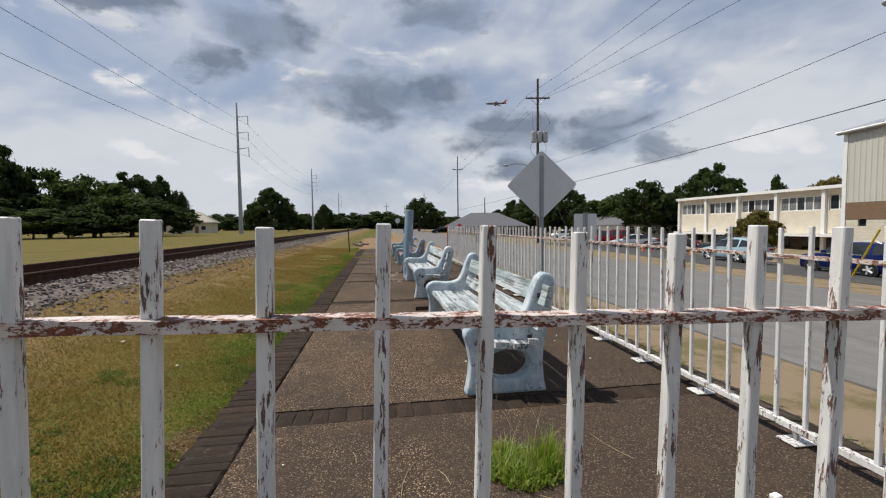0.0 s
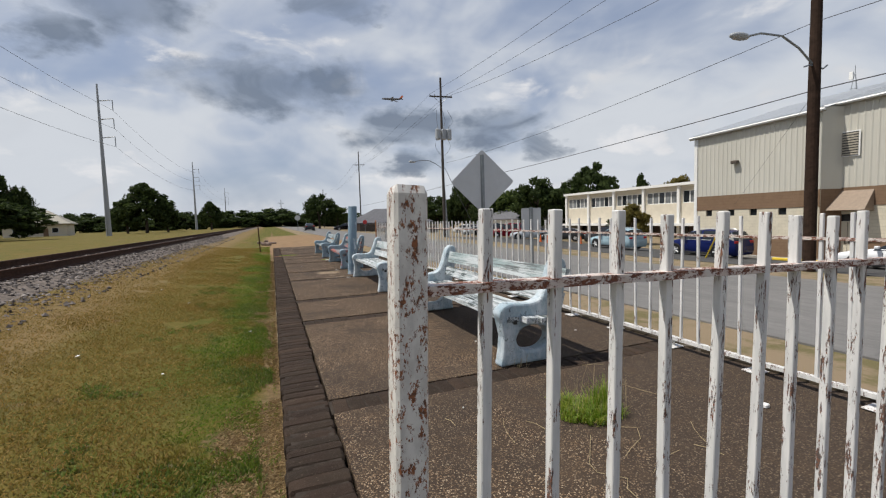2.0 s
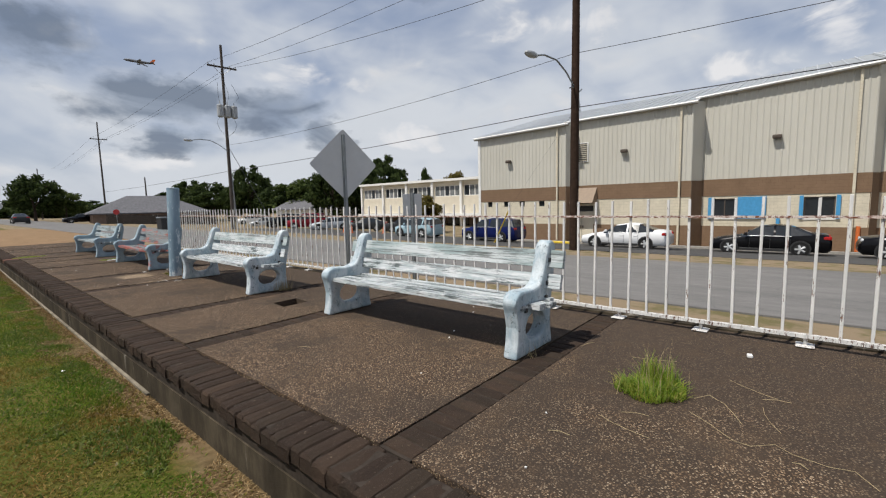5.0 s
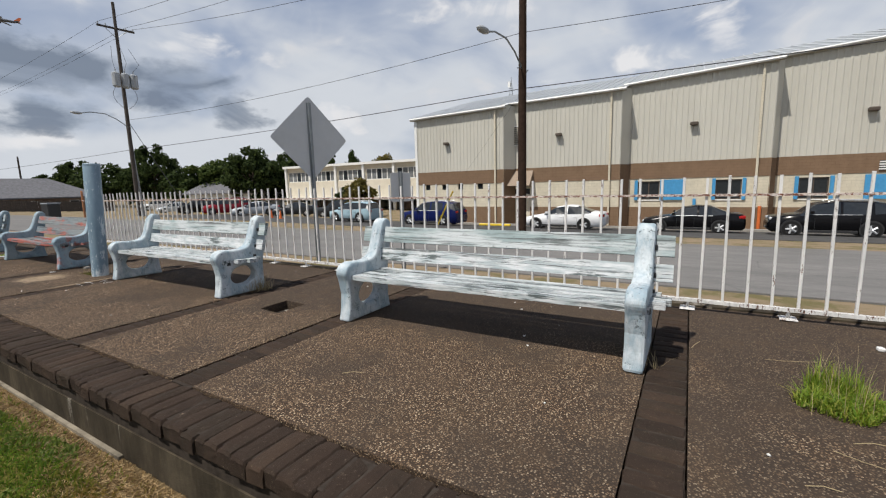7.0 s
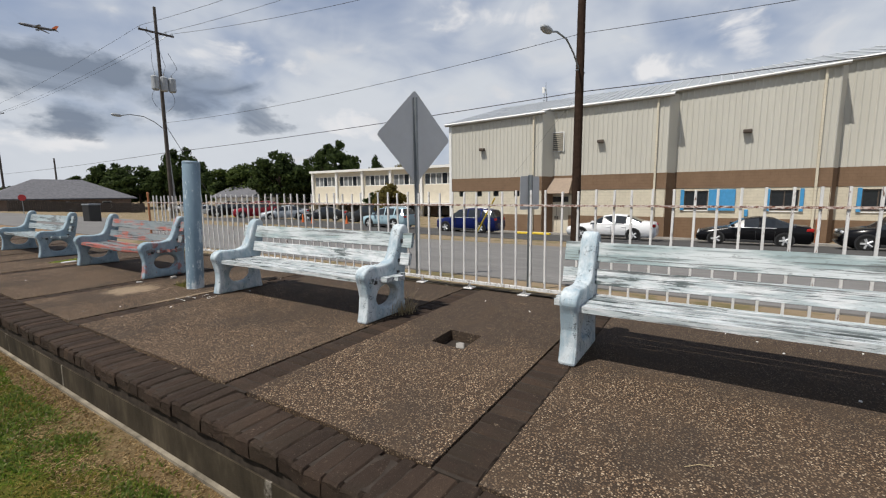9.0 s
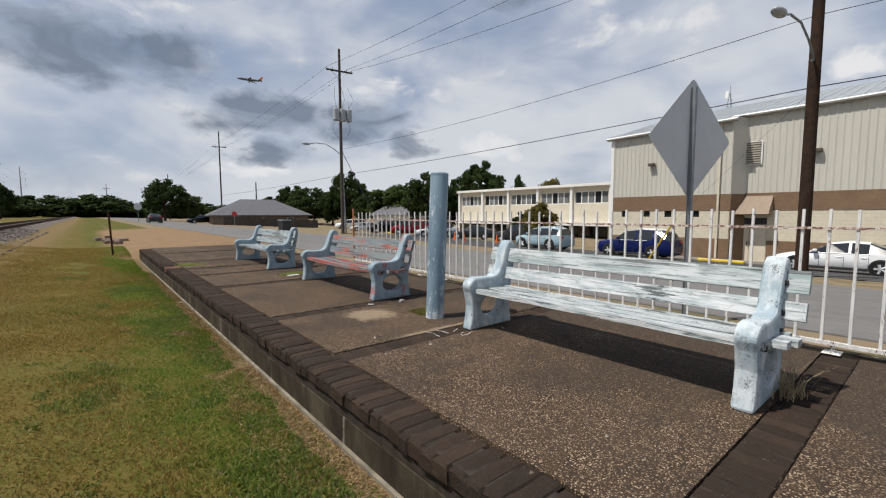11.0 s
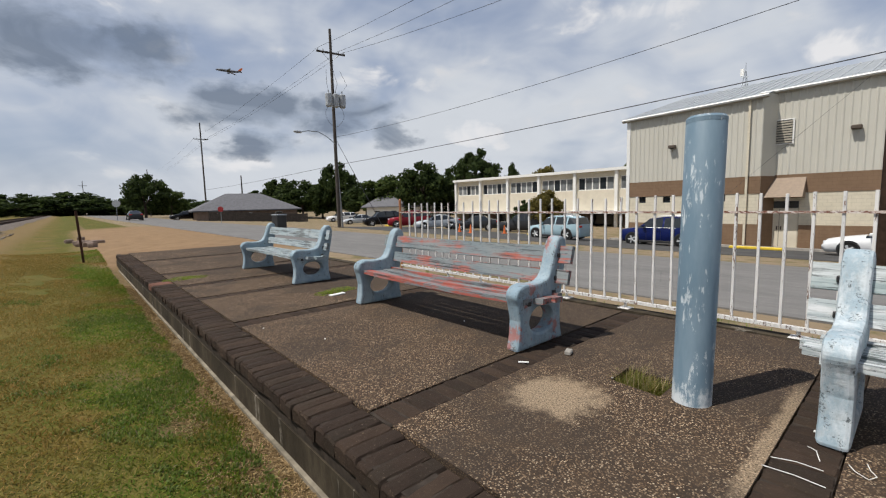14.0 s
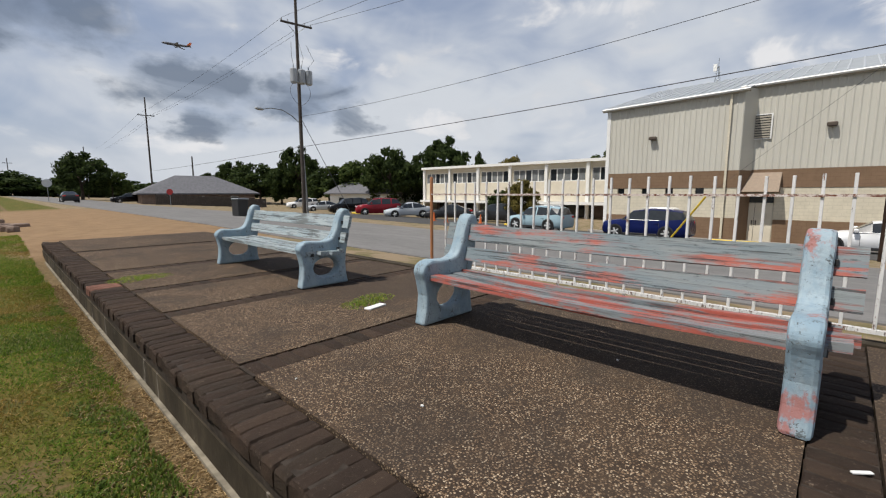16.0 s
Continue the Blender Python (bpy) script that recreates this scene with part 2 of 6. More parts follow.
def board_paint(name, paint, paint2, under, amount, soft=0.10, scale=14):
    """Old paint on a board along y: streaks, bare grain and dirt that follow the wood."""
    m = mat(name, 0.7); n = Nodes(m, jitter=True)
    grain = n.noise(90, 5, 0.65, (1, 0.035, 1)); streak = n.noise(scale, 7, 0.7, (1, 0.085, 1)); patch = n.noise(3.2, 5, 0.6, (1, 0.8, 1), (3, 1, 7))
    base = n.mix(n.step(n.noise(scale * 0.8, 5, 0.6, (1, 0.16, 1), (8, 4, 2)), 0.40, 0.60), paint, paint2)
    worn = n.step(n.math("ADD", n.math("ADD", n.math("MULTIPLY", streak, 0.45), n.math("MULTIPLY", patch, 0.35)), n.math("MULTIPLY", grain, 0.20)), amount, amount + soft)
    c = n.mix(worn, base, under)
    c = n.mix(n.math("MULTIPLY", n.step(grain, 0.50, 0.66), 0.62), c, tuple(x * 0.35 for x in paint2))
    crack = n.step(n.noise(46, 7, 0.7, (1, 0.02, 1), (6, 2, 9)), 0.565, 0.60)
    c = n.mix(n.math("MULTIPLY", crack, 0.85), c, tuple(x * 0.16 for x in paint))
    flake = n.step(n.noise(60, 6, 0.75, (1, 0.25, 1), (1, 7, 3)), 0.60, 0.635)
    c = n.mix(n.math("MULTIPLY", flake, 0.7), c, tuple(x * 0.30 for x in paint))
    n.colour(c); n.bump(n.math("ADD", n.math("SUBTRACT", grain, crack), n.math("MULTIPLY", worn, -0.5)), 0.6, 0.004)
    return m


M = {}
# exposed aggregate: small river pebbles in a dark worn matrix
m = mat("exposed_aggregate", 0.85); n = Nodes(m)
peb = n.voronoi(118.0); pebd = n.voronoi(118.0, "Distance")
sepc = n.t.nodes.new("ShaderNodeSeparateColor"); n.t.links.new(peb, sepc.inputs[0])
pc = n.ramp(sepc.outputs[0], (0.0, (0.0384, 0.0260, 0.0178)), (0.35, (0.1088, 0.0694, 0.0428)), (0.62, (0.2113, 0.1401, 0.0855)), (0.84, (0.3457, 0.2480, 0.1604)), (1.0, (0.5634, 0.4526, 0.3208)))
base = n.mix(n.step(pebd, 0.36, 0.56), pc, (0.040, 0.028, 0.020))
worn = n.step(n.noise(1.6, 7, 0.75, (1, 1, 1), (2, 4, 6)), 0.40, 0.62)
base = n.mix(n.math("MULTIPLY", worn, 0.36), base, (0.080, 0.058, 0.041))
ax = n.t.nodes.new("ShaderNodeSeparateXYZ"); n.t.links.new(n.tc, ax.inputs[0])
dirt = n.step(n.math("ADD", n.noise(0.9, 6, 0.7), n.math("ADD", n.math("MULTIPLY", n.step(ax.outputs[0], 0.6, 1.9), 0.14), n.math("MULTIPLY", n.math("SUBTRACT", 1.0, n.step(ax.outputs[1], 0.8, 2.6)), 0.07))), 0.46, 0.62)
base = n.mix(n.math("MULTIPLY", dirt, 0.66), base, (0.044, 0.034, 0.027))
grime = n.step(n.noise(5.0, 7, 0.72, (1, 1, 1), (3, 8, 0)), 0.48, 0.66)
base = n.mix(n.math("MULTIPLY", grime, 0.45), base, (0.075, 0.051, 0.033))
# pale sand spilled beside the planting hole
sp = n.t.nodes.new("ShaderNodeVectorMath"); sp.operation = "DISTANCE"
n.t.links.new(n.tc, sp.inputs[0]); sp.inputs[1].default_value = (0.67, 8.72, 0.0)
sand = n.math("SUBTRACT", 1.0, n.step(n.math("ADD", sp.outputs["Value"], n.math("MULTIPLY", n.math("ADD", n.noise(5.0, 6, 0.7, (1, 1, 1), (1, 5, 2)), -0.5), 0.55)), 0.16, 0.31))
strip = n.math("MULTIPLY", n.math("SUBTRACT", 1.0, n.step(n.math("ADD", n.math("ABSOLUTE", n.math("ADD", ax.outputs[1], -7.80)), n.math("MULTIPLY", n.math("ADD", n.noise(9, 6, 0.7), -0.5), 0.10)), 0.015, 0.05)), n.math("MULTIPLY", n.step(ax.outputs[0], 0.3, 0.6), n.math("SUBTRACT", 1.0, n.step(ax.outputs[0], 1.4, 1.9))))
sand = n.math("MAXIMUM", sand, n.math("MULTIPLY", strip, 0.8))
base = n.mix(n.math("MULTIPLY", sand, n.math("ADD", 0.12, n.math("MULTIPLY", n.step(n.noise(110, 5, 0.75), 0.38, 0.60), 0.80))), base, (0.36, 0.275, 0.185))
n.colour(base); n.bump(n.math("SUBTRACT", 1.0, pebd), 0.7, 0.004)
M["aggregate"] = m
m = mat("dark_brick", 0.9); n = Nodes(m, jitter=True)
r = n.random()
tone = n.math("ADD", n.math("MULTIPLY", r, 0.42), n.math("MULTIPLY", n.noise(11, 6, 0.75), 0.58))
c = n.ramp(tone, (0.2, (0.0259, 0.0185, 0.0145)), (0.5, (0.0400, 0.0275, 0.0207)), (0.75, (0.0562, 0.0380, 0.0273)), (0.97, (0.0929, 0.0530, 0.0352)))
c = n.mix(n.math("MULTIPLY", n.step(n.noise(2.2, 6, 0.75, (1, 1, 1), (3, 3, 1)), 0.46, 0.62), 0.55), c, (0.0324, 0.0260, 0.0194))
c = n.mix(n.math("MULTIPLY", n.step(n.noise(70, 6, 0.8), 0.56, 0.70), 0.55), c, (0.1620, 0.1200, 0.0836))
c = n.mix(n.math("MULTIPLY", n.step(n.noise(9, 7, 0.8, (1, 1, 1), (6, 2, 5)), 0.63, 0.68), 0.6), c, (0.2592, 0.2000, 0.1452))
n.colour(c); n.bump(n.math("ADD", n.noise(90, 6, 0.75), n.noise(22, 5, 0.65)), 0.9, 0.008); M["brick"] = m
m = mat("platform_concrete", 0.9); n = Nodes(m)
drip = n.math("MULTIPLY", n.step(n.noise(5.0, 5, 0.7, (1, 1, 0.10), (1, 2, 3)), 0.60, 0.66), n.step(n.noise(30, 6, 0.75), 0.36, 0.6))
c = n.ramp(n.noise(3.5, 7, 0.7, (1, 1, 0.35)), (0.3, (0.0189, 0.0156, 0.0111)), (0.5, (0.0447, 0.0361, 0.0252)), (0.66, (0.0860, 0.0705, 0.0488)), (0.82, (0.2064, 0.1722, 0.1258)))
c = n.mix(n.math("MULTIPLY", drip, 0.8), c, (0.27, 0.245, 0.21))
n.colour(c); n.bump(n.noise(40, 6, 0.7), 0.5, 0.006); M["concrete_wall"] = m
M["footing"] = plain("stained_footing", (0.20, 0.175, 0.135), 0.95, vary=0.5, scale=7, bump=0.5)
M["mortar"] = plain("mortar", (0.040, 0.032, 0.026), 0.95, vary=0.4, scale=20)
# ground: lawn, worn soil, ballast and verge told apart by where they lie
m = mat("lawn_soil", 0.95); n = Nodes(m)
g = n.ramp(n.noise(0.55, 6, 0.7), (0.30, (0.0491, 0.0611, 0.0080)), (0.44, (0.0792, 0.0756, 0.0119)), (0.56, (0.1120, 0.0902, 0.0199)), (0.72, (0.1365, 0.0902, 0.0298)))
g = n.mix(n.math("MULTIPLY", n.step(n.noise(11, 6, 0.75), 0.38, 0.62), 0.6), g, (0.0710, 0.0640, 0.0159))
g = n.mix(n.math("MULTIPLY", n.step(n.noise(55, 4, 0.7), 0.45, 0.62), 0.42), g, (0.2253, 0.1817, 0.0636))
soil = n.ramp(n.noise(5, 6, 0.7), (0.3, (0.11, 0.068, 0.036)), (0.7, (0.19, 0.125, 0.07)))
bare = n.step(n.noise(0.8, 4, 0.6, (1, 1, 1), (4, 1, 0)), 0.60, 0.68)
for px, py, pr in BARE:
    ds_ = n.t.nodes.new("ShaderNodeVectorMath"); ds_.operation = "DISTANCE"; n.t.links.new(n.scaled((1, 1, 0)), ds_.inputs[0]); ds_.inputs[1].default_value = (px, py, 0)
    bare = n.math("MAXIMUM", bare, n.math("SUBTRACT", 1.0, n.step(n.math("ADD", ds_.outputs["Value"], n.math("MULTIPLY", n.math("ADD", n.noise(6, 6, 0.7), -0.5), 0.4)), pr * 0.7, pr * 1.1)))
tan = n.math("MULTIPLY", n.step(n.noise(1.1, 6, 0.7, (1, 0.6, 1), (11, 5, 2)), 0.47, 0.62), 0.55)
g = n.mix(tan, g, n.ramp(n.noise(40, 5, 0.75), (0.35, (0.1000, 0.0660, 0.0153)), (0.65, (0.2000, 0.1346, 0.0408))))
g = n.mix(bare, g, soil)
sx = n.t.nodes.new("ShaderNodeSeparateXYZ"); n.t.links.new(n.tc, sx.inputs[0])
wob = n.math("MULTIPLY", n.math("ADD", n.noise(1.7, 5, 0.7), -0.5), 0.9)
xx = n.math("ADD", sx.outputs[0], wob)
dry = n.math("MULTIPLY", n.step(xx, -4.1, -3.7), n.math("SUBTRACT", 1.0, n.step(xx, -3.1, -2.2)))
g = n.mix(n.math("MULTIPLY", dry, 0.7), g, (0.20, 0.135, 0.068))
lush = n.math("MULTIPLY", n.step(xx, -2.1, -1.2), n.step(n.noise(1.1, 5, 0.7, (1, 1, 1), (9, 2, 4)), 0.38, 0.55))
g = n.mix(n.math("MULTIPLY", n.math("MULTIPLY", lush, n.step(n.noise(24, 6, 0.75), 0.35, 0.6)), 0.85), g, n.ramp(n.noise(60, 5, 0.75), (0.35, (0.022, 0.042, 0.002)), (0.65, (0.056, 0.092, 0.006))))
edge = n.math("MULTIPLY", n.step(n.math("ADD", sx.outputs[0], n.math("SUBTRACT", n.math("MULTIPLY", wob, 0.35), n.math("MULTIPLY", sx.outputs[1], 0.0066))), -0.76, -0.60), n.math("SUBTRACT", 1.0, n.step(sx.outputs[0], -0.2, 0.0)))
g = n.mix(n.math("MULTIPLY", edge, 0.85), g, n.ramp(n.noise(16, 5, 0.7), (0.35, (0.10, 0.065, 0.035)), (0.65, (0.20, 0.14, 0.08))))
right = n.step(n.math("ADD", sx.outputs[0], n.math("MULTIPLY", wob, 0.4)), 2.2, 2.5)
verge = n.mix(n.step(n.noise(1.3, 5, 0.7, (1, 1, 1), (7, 3, 0)), 0.47, 0.60), (0.235, 0.18, 0.118), (0.14, 0.12, 0.058))
g = n.mix(right, g, verge)
yy = n.math("ADD", sx.outputs[1], n.math("MULTIPLY", wob, 1.4))
far = n.math("MULTIPLY", n.math("MULTIPLY", n.step(yy, 20.0, 21.2), n.math("SUBTRACT", 1.0, n.step(yy, 44.0, 50.0))), n.math("MULTIPLY", n.step(xx, -1.4, -0.4), n.math("SUBTRACT", 1.0, n.step(xx, 9.0, 11.0))))
g = n.mix(far, g, n.ramp(n.noise(2.2, 6, 0.7), (0.3, (0.18, 0.115, 0.065)), (0.7, (0.26, 0.175, 0.10))))
n.colour(g); n.bump(n.noise(30, 6, 0.75), 0.6, 0.02); M["ground"] = m
m = mat("asphalt", 0.85); n = Nodes(m)
c = n.ramp(n.noise(0.7, 6, 0.65, (1, 0.35, 1)), (0.3, (0.150, 0.146, 0.142)), (0.7, (0.210, 0.203, 0.195)))
crack = n.voronoi(0.45, "Distance", "DISTANCE_TO_EDGE", (1, 0.6, 1))
c = n.mix(n.math("SUBTRACT", 1.0, n.step(n.math("ADD", crack, n.math("MULTIPLY", n.noise(6, 4), 0.02)), 0.004, 0.016)), c, (0.10, 0.098, 0.095))
c = n.mix(n.math("MULTIPLY", n.noise(60, 3), 0.30), c, (0.09, 0.088, 0.085))
c = n.mix(n.math("MULTIPLY", n.step(n.noise(2.6, 7, 0.75, (1, 0.3, 1), (5, 1, 1)), 0.42, 0.64), 0.45), c, (0.11, 0.107, 0.103))
c = n.mix(n.math("MULTIPLY", n.step(n.noise(9, 6, 0.75, (1, 0.5, 1), (2, 3, 8)), 0.52, 0.66), 0.4), c, (0.25, 0.24, 0.225))
n.colour(c); n.bump(n.noise(80, 4, 0.7), 0.4, 0.004); M["asphalt"] = m
m = mat("parking_asphalt", 0.85); n = Nodes(m)
n.colour(n.ramp(n.noise(0.9, 6, 0.65), (0.3, (0.055, 0.054, 0.054)), (0.7, (0.09, 0.088, 0.085)))); n.bump(n.noise(80, 4, 0.7), 0.4, 0.004); M["lot"] = m
m = mat("ballast_stone", 0.9); n = Nodes(m)
n.colour(n.ramp(n.island(), (0.0, (0.04, 0.034, 0.032)), (0.4, (0.105, 0.092, 0.085)), (0.8, (0.21, 0.185, 0.17)), (1.0, (0.35, 0.31, 0.28)))); n.bump(n.noise(60, 4), 0.4, 0.01); M["stone"] = m
M["ballast_bed"] = plain("ballast_bed", (0.135, 0.113, 0.098), 0.95, vary=0.6, scale=12, bump=0.8)
M["rail_steel"] = plain("rusty_rail", (0.065, 0.034, 0.023), 0.75, 0.3, vary=0.4, scale=10)
M["tie"] = plain("creosote_tie", (0.035, 0.028, 0.022), 0.9, vary=0.4, scale=8, bump=0.6)
M["grass"] = mat("grass_blade", 0.7); n = Nodes(M["grass"])
c = n.ramp(n.island(), (0.0, (0.0632, 0.1365, 0.0108)), (0.5, (0.1368, 0.2370, 0.0199)), (0.85, (0.2354, 0.2780, 0.0361)), (1.0, (0.4407, 0.3424, 0.1263)))
gx = n.t.nodes.new("ShaderNodeSeparateXYZ"); n.t.links.new(n.tc, gx.inputs[0])
dryness = n.math("ADD", n.noise(0.8, 6, 0.7, (1, 1, 1), (3, 3, 3)), n.math("MULTIPLY", n.math("SUBTRACT", 1.0, n.step(gx.outputs[0], -1.7, -0.9)), 0.24))
n.colour(n.mix(n.step(dryness, 0.46, 0.64), c, n.ramp(n.island(), (0.0, (0.1514, 0.1229, 0.0199)), (0.6, (0.2706, 0.1911, 0.0433)), (1.0, (0.4667, 0.3078, 0.1155)))))
M["weed"] = mat("weed_green", 0.6); n = Nodes(M["weed"])
n.colour(n.ramp(n.island(), (0.0, (0.0893, 0.1748, 0.0090)), (0.6, (0.2100, 0.3036, 0.0198)), (1.0, (0.3360, 0.3036, 0.0630))))
M["moss"] = mat("mossy_weed", 0.7); n = Nodes(M["moss"])
n.colour(n.ramp(n.island(), (0.0, (0.07, 0.075, 0.010)), (0.6, (0.15, 0.16, 0.022)), (1.0, (0.24, 0.17, 0.06))))
M["straw"] = plain("dry_straw", (0.36, 0.29, 0.17), 0.8)
M["fence"] = worn_paint("chipped_white_paint", (0.69, 0.68, 0.66), (0.070, 0.060, 0.056), 0.535, 52, (1, 1, 0.16), (0.17, 0.070, 0.038), (0.55, 0.55, 0.54))
M["fence_side"] = worn_paint("thin_white_paint", (0.72, 0.71, 0.69), (0.12, 0.10, 0.09), 0.565, 34, (1, 1, 0.15), (0.22, 0.10, 0.06), (0.60, 0.60, 0.59))
M["fence_rail"] = worn_paint("rusting_white_paint", (0.62, 0.57, 0.53), (0.19, 0.066, 0.032), 0.490, 62, (0.5, 0.5, 1), (0.11, 0.04, 0.025), (0.52, 0.42, 0.37))
M["fence_post"] = worn_paint("peeling_post_paint", (0.66, 0.64, 0.60), (0.105, 0.052, 0.032), 0.525, 64, (1, 1, 0.5), (0.27, 0.10, 0.042), (0.52, 0.50, 0.47))
M["rust_post"] = worn_paint("orange_rust", (0.36, 0.15, 0.06), (0.6, 0.45, 0.35), 0.6, 10)

def cast_paint(name, paint, paint2, grime, red=None):
    """Brush-painted cast concrete: two coats showing through each other, rubbed edges and pitted dirt."""
    m = mat(name, 0.7); n = Nodes(m, jitter=True)
    c = n.mix(n.step(n.noise(7, 7, 0.72, (1, 1, 0.45)), 0.40, 0.62), paint, paint2)
    c = n.mix(n.math("MULTIPLY", n.step(n.noise(38, 6, 0.75, (1, 1, 0.6), (4, 1, 2)), 0.50, 0.66), 0.55), c, tuple(0.5 * a + 0.5 * b for a, b in zip(paint2, grime)))
    pit = n.math("ADD", n.math("MULTIPLY", n.noise(16, 6, 0.75, (1, 1, 0.7), (2, 6, 3)), 0.6), n.math("MULTIPLY", n.noise(90, 4, 0.7), 0.4))
    c = n.mix(n.math("MULTIPLY", n.step(pit, 0.55, 0.60), 0.85), c, grime)
    if red: c = n.mix(n.math("MULTIPLY", n.step(n.noise(6, 6, 0.7, (1, 1, 0.8), (7, 7, 1)), 0.54, 0.62), 0.8), c, red)
    n.colour(c); n.bump(n.math("ADD", n.noise(60, 5, 0.7), n.math("MULTIPLY", n.step(pit, 0.55, 0.60), -0.8)), 0.5, 0.004)
    return m


M["bench_end"] = cast_paint("pale_blue_concrete", (0.20, 0.285, 0.345), (0.28, 0.355, 0.40), (0.075, 0.085, 0.085))
M["bench_end_red"] = cast_paint("blue_concrete_with_red", (0.20, 0.285, 0.345), (0.28, 0.355, 0.40), (0.075, 0.085, 0.085), (0.34, 0.11, 0.085))
M["bench_end_white"] = cast_paint("blue_white_concrete", (0.28, 0.365, 0.42), (0.52, 0.57, 0.595), (0.08, 0.10, 0.105))
M["slat_white"] = board_paint("weathered_white_board", (0.57, 0.59, 0.60), (0.37, 0.42, 0.435), (0.065, 0.085, 0.085), 0.520, 0.045, 40)
M["slat_grey"] = board_paint("grey_green_worn_board", (0.50, 0.535, 0.545), (0.26, 0.33, 0.335), (0.13, 0.15, 0.148), 0.505, 0.09, 12)
M["slat_red"] = board_paint("blue_board_with_red", (0.155, 0.195, 0.215), (0.20, 0.225, 0.23), (0.38, 0.10, 0.07), 0.500, 0.07, 9)
M["seat_red"] = board_paint("red_worn_seat_board", (0.16, 0.19, 0.205), (0.20, 0.215, 0.22), (0.36, 0.085, 0.06), 0.475, 0.06, 14)
M["slat_blue"] = board_paint("pale_blue_board", (0.26, 0.32, 0.345), (0.33, 0.375, 0.39), (0.12, 0.13, 0.13), 0.505, 0.08, 20)
M["bollard"] = worn_paint("blue_pipe_paint", (0.125, 0.195, 0.255), (0.46, 0.52, 0.56), 0.555, 14, (1, 1, 0.25), None, (0.175, 0.25, 0.31))
n = Nodes(M["bollard"]); old = n.b.inputs["Base Color"].links[0].from_socket
sz = n.t.nodes.new("ShaderNodeSeparateXYZ"); n.t.links.new(n.tc, sz.inputs[0])
scuff = n.math("SUBTRACT", 1.0, n.step(n.math("ADD", sz.outputs[2], n.math("MULTIPLY", n.math("ADD", n.noise(9, 6, 0.75, (1, 1, 0.5)), -0.5), -0.9)), 0.02, 0.16))
n.colour(n.mix(n.math("MULTIPLY", scuff, 0.85), old, (0.60, 0.64, 0.66)))
M["sign_back"] = plain("dull_aluminium", (0.50, 0.515, 0.53), 0.55, 0.25, vary=0.06, scale=3)
M["galv"] = plain("galvanised_steel", (0.23, 0.25, 0.265), 0.5, 0.6, vary=0.15, scale=8)
M["wood_pole"] = plain("creosoted_pole", (0.034, 0.021, 0.015), 0.9, vary=0.4, scale=5, bump=0.4)
M["grey_pole"] = plain("weathered_pole", (0.075, 0.065, 0.058), 0.9, vary=0.3, scale=4)
M["steel_tower"] = plain("grey_steel_tower", (0.30, 0.31, 0.32), 0.55, 0.3, vary=0.1)
M["wire"] = plain("cable_black", (0.03, 0.03, 0.035), 0.6)
M["transformer"] = plain("grey_enamel", (0.32, 0.34, 0.36), 0.45)
m = mat("tan_metal_panel", 0.5); n = Nodes(m)
n.colour(n.ramp(n.noise(0.35, 5, 0.6, (1, 1, 0.3)), (0.3, (0.455, 0.44, 0.385)), (0.7, (0.53, 0.515, 0.455)))); M["tan"] = m


def block_paint(name, c):
    """Painted concrete block: courses 0.2 m high, 0.4 m long, with shallow joints."""
    m = mat(name, 0.75); n = Nodes(m)
    s_ = n.t.nodes.new("ShaderNodeSeparateXYZ"); n.t.links.new(n.tc, s_.inputs[0])
    v_ = n.t.nodes.new("ShaderNodeCombineXYZ"); n.t.links.new(n.math("ADD", s_.outputs[0], s_.outputs[1]), v_.inputs[0]); n.t.links.new(s_.outputs[2], v_.inputs[1])
    b_ = n.t.nodes.new("ShaderNodeTexBrick"); n.t.links.new(v_.outputs[0], b_.inputs["Vector"])
    b_.inputs["Scale"].default_value = 1.0; b_.inputs["Brick Width"].default_value = 0.4; b_.inputs["Row Height"].default_value = 0.2; b_.inputs["Mortar Size"].default_value = 0.012
    base = n.ramp(n.noise(2, 5, 0.65), (0.3, tuple(x * 0.9 for x in c)), (0.7, tuple(x * 1.08 for x in c)))
    base = n.mix(n.math("MULTIPLY", n.step(n.noise(0.6, 6, 0.7, (1, 1, 0.2), (4, 4, 4)), 0.52, 0.66), 0.2), base, tuple(x * 0.6 for x in c))
    n.colour(n.mix(n.math("MULTIPLY", b_.outputs["Fac"], 0.30), base, tuple(x * 0.55 for x in c))); n.bump(n.math("SUBTRACT", 1.0, b_.outputs["Fac"]), 0.5, 0.01)
    return m


M["brown_block"] = block_paint("brown_painted_block", (0.195, 0.128, 0.082))
M["cream_block"] = block_paint("cream_painted_block", (0.58, 0.53, 0.42))
M["roof"] = plain("grey_standing_seam", (0.42, 0.44, 0.44), 0.42, 0.5, vary=0.15, scale=1.2)
M["trim_white"] = plain("white_trim", (0.72, 0.72, 0.70), 0.5, vary=0.06)
M["cream_wall"] = plain("cream_stucco", (0.60, 0.55, 0.45), 0.8, vary=0.08, scale=1.5)
M["glass_dark"] = plain("dark_window_glass", (0.02, 0.024, 0.028), 0.08, vary=0.2)
M["glass_grey"] = plain("curtained_glass", (0.16, 0.17, 0.175), 0.15, vary=0.5, scale=1.3)
M["blue_board"] = plain("bright_blue_shutter", (0.05, 0.26, 0.50), 0.6)
M["louvre"] = plain("tan_louvre", (0.36, 0.33, 0.27), 0.5)
M["bronze"] = plain("bronze_fitting", (0.09, 0.07, 0.055), 0.5, 0.3)
M["awning"] = plain("brown_awning", (0.24, 0.18, 0.13), 0.7)
